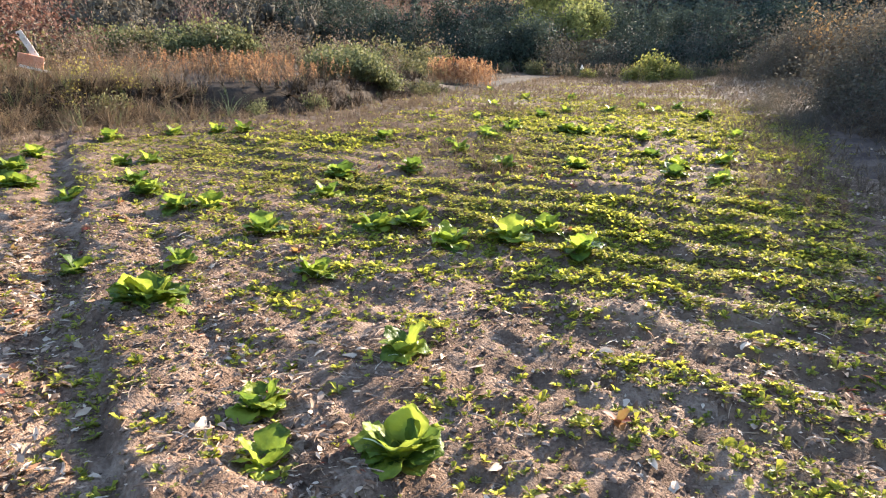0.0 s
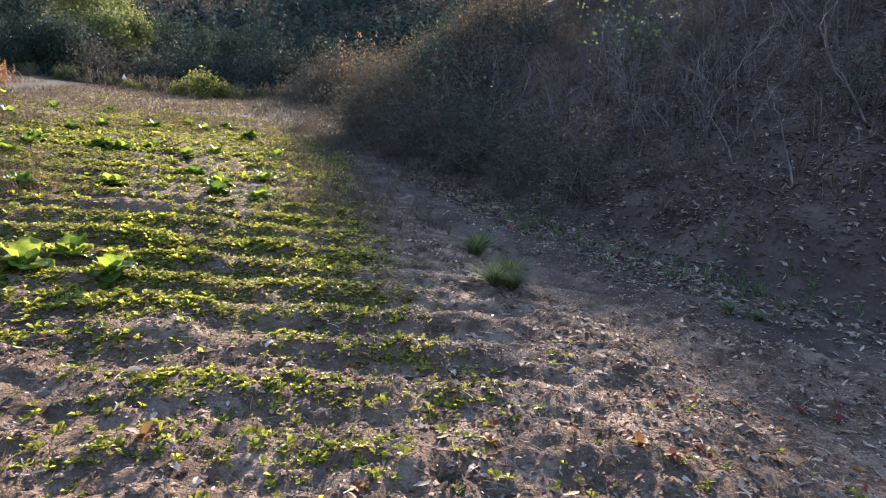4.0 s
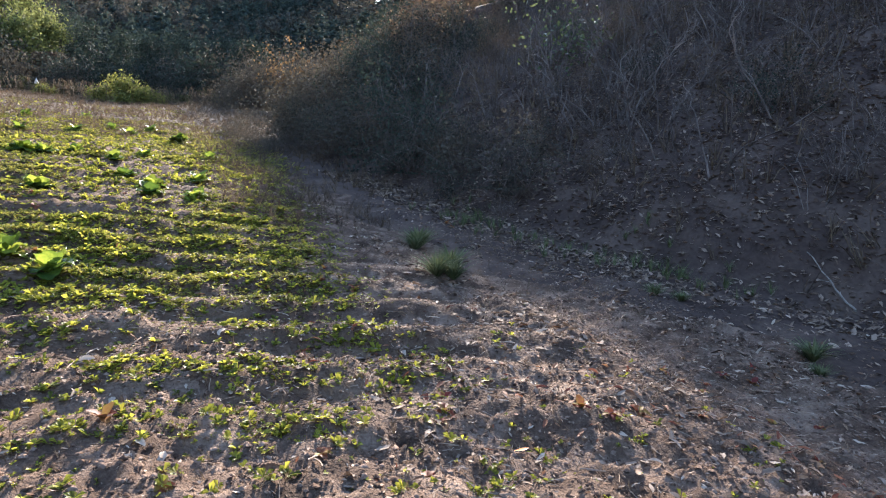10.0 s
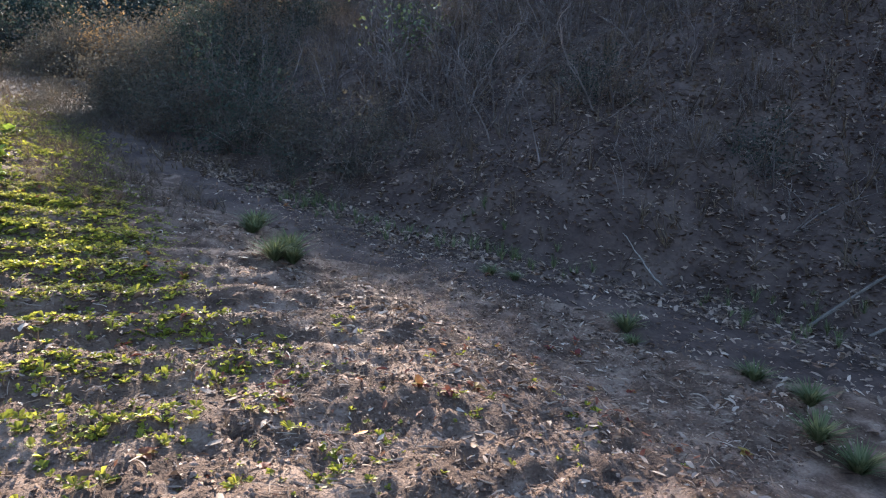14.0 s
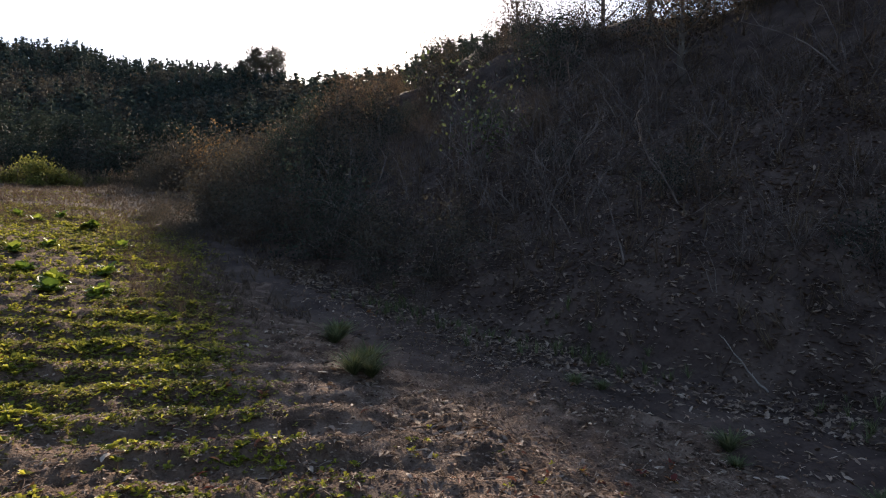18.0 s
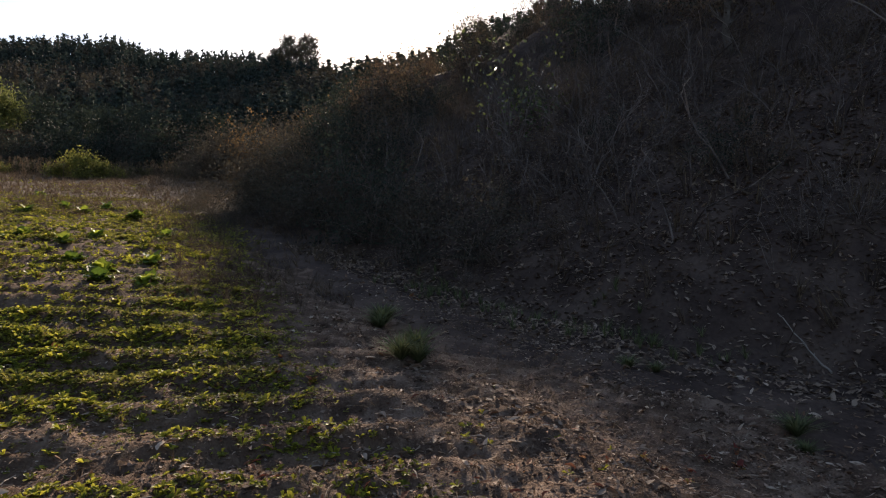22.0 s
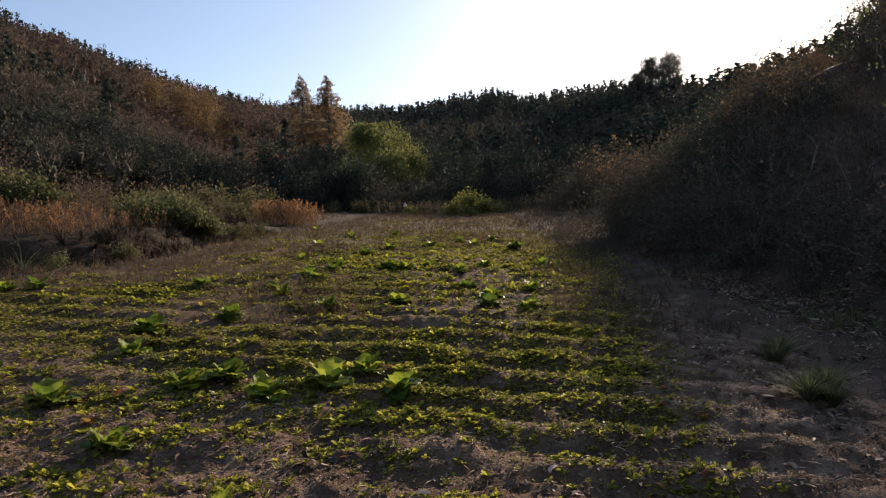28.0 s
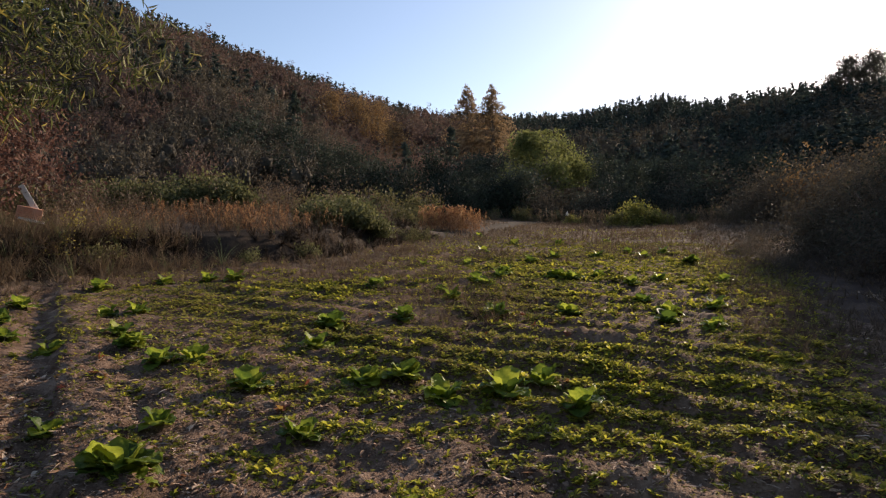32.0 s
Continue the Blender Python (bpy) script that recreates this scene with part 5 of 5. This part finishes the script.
stuff("reed", many(REEDS, rs, ex, ey, rs.uniform(0.6, 1.1, len(ex)), 0, 0.2), [M_REED], "bright orange reed clump at the field corner", "reeds")

ex, ey = scatter_xy(rs, 800, -13.5, -6.5, 4, 26, lambda x, y: smooth((left_of(x, y) + 0.7) / 0.5) * smooth((1.3 - left_of(x, y)) / 0.5))
stuff("bank_weed", many([tuft(rs, 14, 1.0, 0.8, 0.02) for _ in range(3)], rs, ex, ey, rs.uniform(0.12, 0.3, len(ex)), 0, 0.5), [M_WITHER, M_GRASS], "grey-green weeds hanging over the terrace bank", "weeds", np.repeat(rs.uniform(0, 1, len(ex)) < 0.3, 42))
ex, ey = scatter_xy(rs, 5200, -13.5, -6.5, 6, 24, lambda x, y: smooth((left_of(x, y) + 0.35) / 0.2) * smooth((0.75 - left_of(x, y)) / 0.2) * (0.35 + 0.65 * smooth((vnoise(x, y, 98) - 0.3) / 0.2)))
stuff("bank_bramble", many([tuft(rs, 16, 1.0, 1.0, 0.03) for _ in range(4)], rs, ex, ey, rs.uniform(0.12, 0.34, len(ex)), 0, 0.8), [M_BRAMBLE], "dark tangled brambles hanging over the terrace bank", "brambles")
HEDGE = [make_shrub("hedge_shrub", rs, 10, 1.2, 1900, 0.12, 0.2, M_SHRUB, "olive green leafy shrub on the terrace", "shrubs on the terrace"),
         make_shrub("hedge_shrub", rs, 14, 1.2, 800, 0.08, 0.2, M_WITHER, "greyish withered shrub on the terrace", "shrubs on the terrace", twigs=8),
         make_shrub("yellow_shrub", rs, 9, 1.0, 260, 0.085, 0.18, M_YELLOW, "shrub with bright yellow leaves on the terrace", "shrubs on the terrace"),
         make_shrub("olive_shrub", rs, 10, 1.2, 1500, 0.13, 0.2, M_OLIVE, "low olive brown shrub on the terrace", "shrubs on the terrace")]
first = [True] * 4
for x, y, kind, s in ((-8.6, 17.6, 0, 0.7), (-8.0, 18.4, 0, 0.8), (-9.0, 18.4, 0, 0.8), (-7.8, 19.2, 0, 0.65), (-8.4, 19.0, 0, 0.85), (-9.3, 17.4, 0, 0.55), (-7.4, 20.8, 3, 0.45), (-7.2, 21.8, 3, 0.4), (-7.6, 22.6, 1, 0.4),
                      (-10.2, 21.6, 3, 0.7), (-11.0, 23.0, 1, 0.8), (-9.4, 23.5, 1, 0.7), (-9.8, 26.0, 3, 0.8), (-11.6, 25.0, 3, 0.9), (-12.8, 22.4, 1, 1.0), (-13.8, 23.0, 1, 1.1), (-12.0, 24.2, 1, 1.0),
                      (-17.2, 17.0, 0, 0.75), (-16.4, 17.6, 0, 0.8), (-15.6, 18.0, 3, 0.75), (-16.8, 18.6, 3, 0.9), (-18.4, 16.0, 3, 0.8), (-14.8, 19.2, 0, 0.95), (-14.0, 19.6, 0, 1.0), (-13.4, 20.2, 0, 0.85), (-14.6, 20.4, 3, 1.0), (-12.9, 21.0, 1, 0.9),
                      (-20, 21, 3, 1.0), (-18.5, 23, 0, 1.0), (-17, 25, 3, 1.1), (-15.2, 26.5, 3, 1.1), (-13.5, 28, 3, 1.2), (-22, 24, 1, 1.5), (-20, 27, 3, 1.2), (-17.5, 30.5, 0, 1.2), (-15.5, 30, 3, 1.1), (-14, 32, 1, 1.5), (-25.5, 23, 1, 1.6), (-27, 26, 3, 1.5), (-13, 34, 3, 1.5), (-11.8, 36, 1, 1.6), (-10.5, 33, 3, 1.3), (-16, 34.5, 1, 1.8), (-10.2, 29.5, 3, 0.9), (-11.5, 31, 3, 1.1),
                      (-10.2, 9.6, 2, 0.55), (-9.7, 10.2, 3, 0.45), (-10.6, 10.2, 2, 0.7), (-10.0, 10.8, 2, 0.5), (-10.9, 8.6, 1, 0.55), (-11.6, 8.0, 1, 0.6), (-10.4, 7.4, 1, 0.5), (-12.0, 11.2, 1, 0.7), (-12.6, 12.2, 1, 0.7), (-11.4, 12.4, 1, 0.6), (-13.4, 13.2, 1, 0.8), (-12.4, 14.0, 1, 0.7), (-14.4, 12.0, 3, 0.8), (-15.2, 13.6, 1, 0.9), (-14.8, 15.0, 1, 0.8)):
    set_down(HEDGE[kind], x, y, s, rs.uniform(0, 6.28), first[kind])
    first[kind] = False
for k in range(9):
    y = rs.uniform(6.0, 20)
    if 8.3 < y < 10.4:
        continue
    x = float(np.interp(y, BASE_L_Y, BASE_L_X)) + rs.uniform(-0.45, 0.25)
    set_down(HEDGE[1 if k % 6 else 0], x, y, rs.uniform(0.22, 0.4), rs.uniform(0, 6.28), False)
BRIGHT = make_shrub("leafy_shrub", rs, 10, 1.2, 2600, 0.12, 0.22, M_SHRUB_SUNLIT, "yellow-green leafy shrub at the top of the field, coloured as if sunlit", "shrubs at the top of the field")
for i, (x, y, s) in enumerate(((0.3, 41.6, 1.2), (1.2, 42.2, 0.8), (-0.8, 42.2, 0.75), (2.2, 42.8, 0.55), (-3.8, 43.6, 0.5))):
    set_down(BRIGHT, x, y, s, i * 1.3, i == 0)
under = make_shrub("undergrowth_shrub", rs, 8, 1.6, 1700, 0.095, 0.35, M_DARK, "dark undergrowth shrub below the valley trees", "valley undergrowth")
under_b = make_shrub("undergrowth_shrub", rs, 8, 1.6, 1700, 0.095, 0.35, M_BROWN, "brown undergrowth shrub below the valley trees", "valley undergrowth")
for i in range(110):
    a, r = rs.uniform(-36, 13), rs.uniform(47, 66)
    x, y = polar(a, r)
    if left_of(x, y) < -1 and y < 46:
        continue
    set_down((under, under_b)[i % 3 == 0], x, y, rs.uniform(1.2, 2.2), rs.uniform(0, 6.28), i in (0, 1))

# low growth along the top of the field
for k in range(46):
    x = -9.5 + 0.55 * k + rs.uniform(-0.4, 0.4)
    set_down((HEDGE[3], HEDGE[1], under, HEDGE[3])[k % 4], x, 45.5 + rs.uniform(-1.4, 1.8) - 0.05 * max(0, x), rs.uniform(0.45, 1.0) * (0.6 if k % 4 == 2 else 0.8), rs.uniform(0, 6.28), False)

# tree at the terrace edge whose boughs hang into view
w, e = limbs(rs, 6.4, 0.1, 34, 0.45, 0.12, 0.62, 0.05)
e = e[e[:, 2] > 2.7]
near_tree = tree("terrace_tree", spot(-10.7, 7.65), "slender tree with drooping narrow green and yellow leaves", "tree", w, crown(rs, e, 7000, 0.3, 0.26, 0.9, 0.5, 0.08), M_NARROW)
part("yellow_leaves", np_mesh("yellow_leaves", *crown(rs, e, 800, 0.36, 0.26, 0.9, 0.55, 0.12), [M_YELLOW]), near_tree, "yellow turning leaves")
for x, y, h, n in ((-12.4, 9.6, 3.0, 2600), (-13.2, 10.6, 2.6, 1900), (-14.0, 12.4, 2.7, 1500)):
    w, e = limbs(rs, h, 0.05, 18, 0.12, 0.7, 0.45, 0.1)
    tree("russet_sapling", spot(x, y), "sapling with withered russet leaves on the terrace", "tree", w, crown(rs, e, n, 0.26, 0.085, 0.5), M_WITHERED_RED, group="russet saplings")

# discarded board and scrap
board = thing("discarded_board", on(-11.5, 10.0, 0.02), "broken orange and white board leaning in the grass", "board", yaw=0.75, size=1.0)
def slab(lx, ly, lz, place, turn):
    bm = bmesh.new()
    bmesh.ops.create_cube(bm, size=1)
    bmesh.ops.scale(bm, vec=(lx, ly, lz), verts=bm.verts)
    bmesh.ops.bevel(bm, geom=bm.edges[:], offset=min(lx, ly, lz) * 0.15, segments=1, affect="EDGES")
    bmesh.ops.transform(bm, matrix=pose(*place, *turn), verts=bm.verts)
    return bm


def bm_part(name, bm, mat_, parent, label=""):
    me = bpy.data.meshes.new(name)
    bm.to_mesh(me)
    bm.free()
    me.materials.append(mat_)
    return part(name, me, parent, label)


bm_part("white_plank", slab(0.11, 0.03, 0.7, (0.08, 0, 0.68), (0, -28, 0)), M_WHITE, board, "white painted plank")
bm_part("orange_panel", slab(0.44, 0.04, 0.28, (0.06, -0.04, 0.42), (20, 12, 0)), M_ORANGE, board, "faded orange panel")
bm_part("white_edge", slab(0.46, 0.03, 0.05, (0.1, -0.09, 0.29), (0, 14, 0)), M_WHITE, board, "white edge strip")

bm_part("stake", slab(0.05, 0.05, 0.75, (0.0, 0.03, 0.3), (0, 6, 0)), M_BARK, board, "grey wooden stake")
x, y = polar(-5.4, 44)
scrap = new("plastic_scrap")
scrap.matrix_basis = pose(x, y, float(ground_z(x, y)))
tagged(scrap, "white plastic sheet scrap snagged on a stalk", "plastic scrap")
part("stalk", np_mesh("stalk", *tube([(0, 0, -0.05), (0.01, 0, 0.5), (0, 0.02, 0.95)], [0.012, 0.01, 0.006], 5), [M_TWIG]), scrap)
part("sheet", np_mesh("sheet", *join(*[(np.array([(0, 0, 0.9), (0.12 * math.cos(a), 0.12 * math.sin(a), 0.6 + 0.05 * math.sin(3 * a)), (0.12 * math.cos(a + 0.8), 0.12 * math.sin(a + 0.8), 0.62), (0.02, 0.01, 0.55)]), np.array([(0, 1, 2), (1, 3, 2)])) for a in np.arange(0, 6.28, 0.8)]), [M_WHITE]), scrap)
# dry stalks at the top of the field
ex, ey = scatter_xy(rs, 900, -6, 14, 38, 47, lambda x, y: 0.8 * smooth((y - 39) / 4))
stuff("dry_stalk", many(REEDS, rs, ex, ey, rs.uniform(0.5, 1.0, len(ex)), 0, 0.2), [M_STRAW], "pale dry stalks along the top of the field", "dry stalks")
orange_leaf = thing("orange_leaf", on(1.56, 1.85, 0.015), "single bright orange fallen leaf on the soil", "leaf", size=0.075)
part("leaf_blade", np_mesh("leaf_blade", *LEAVES[2], [material("bright_orange_leaf", [(0.6, 0.15, 0.01), (0.75, 0.25, 0.02)], 30, 0.5, 0.1, 90, 0.4)]), orange_leaf)
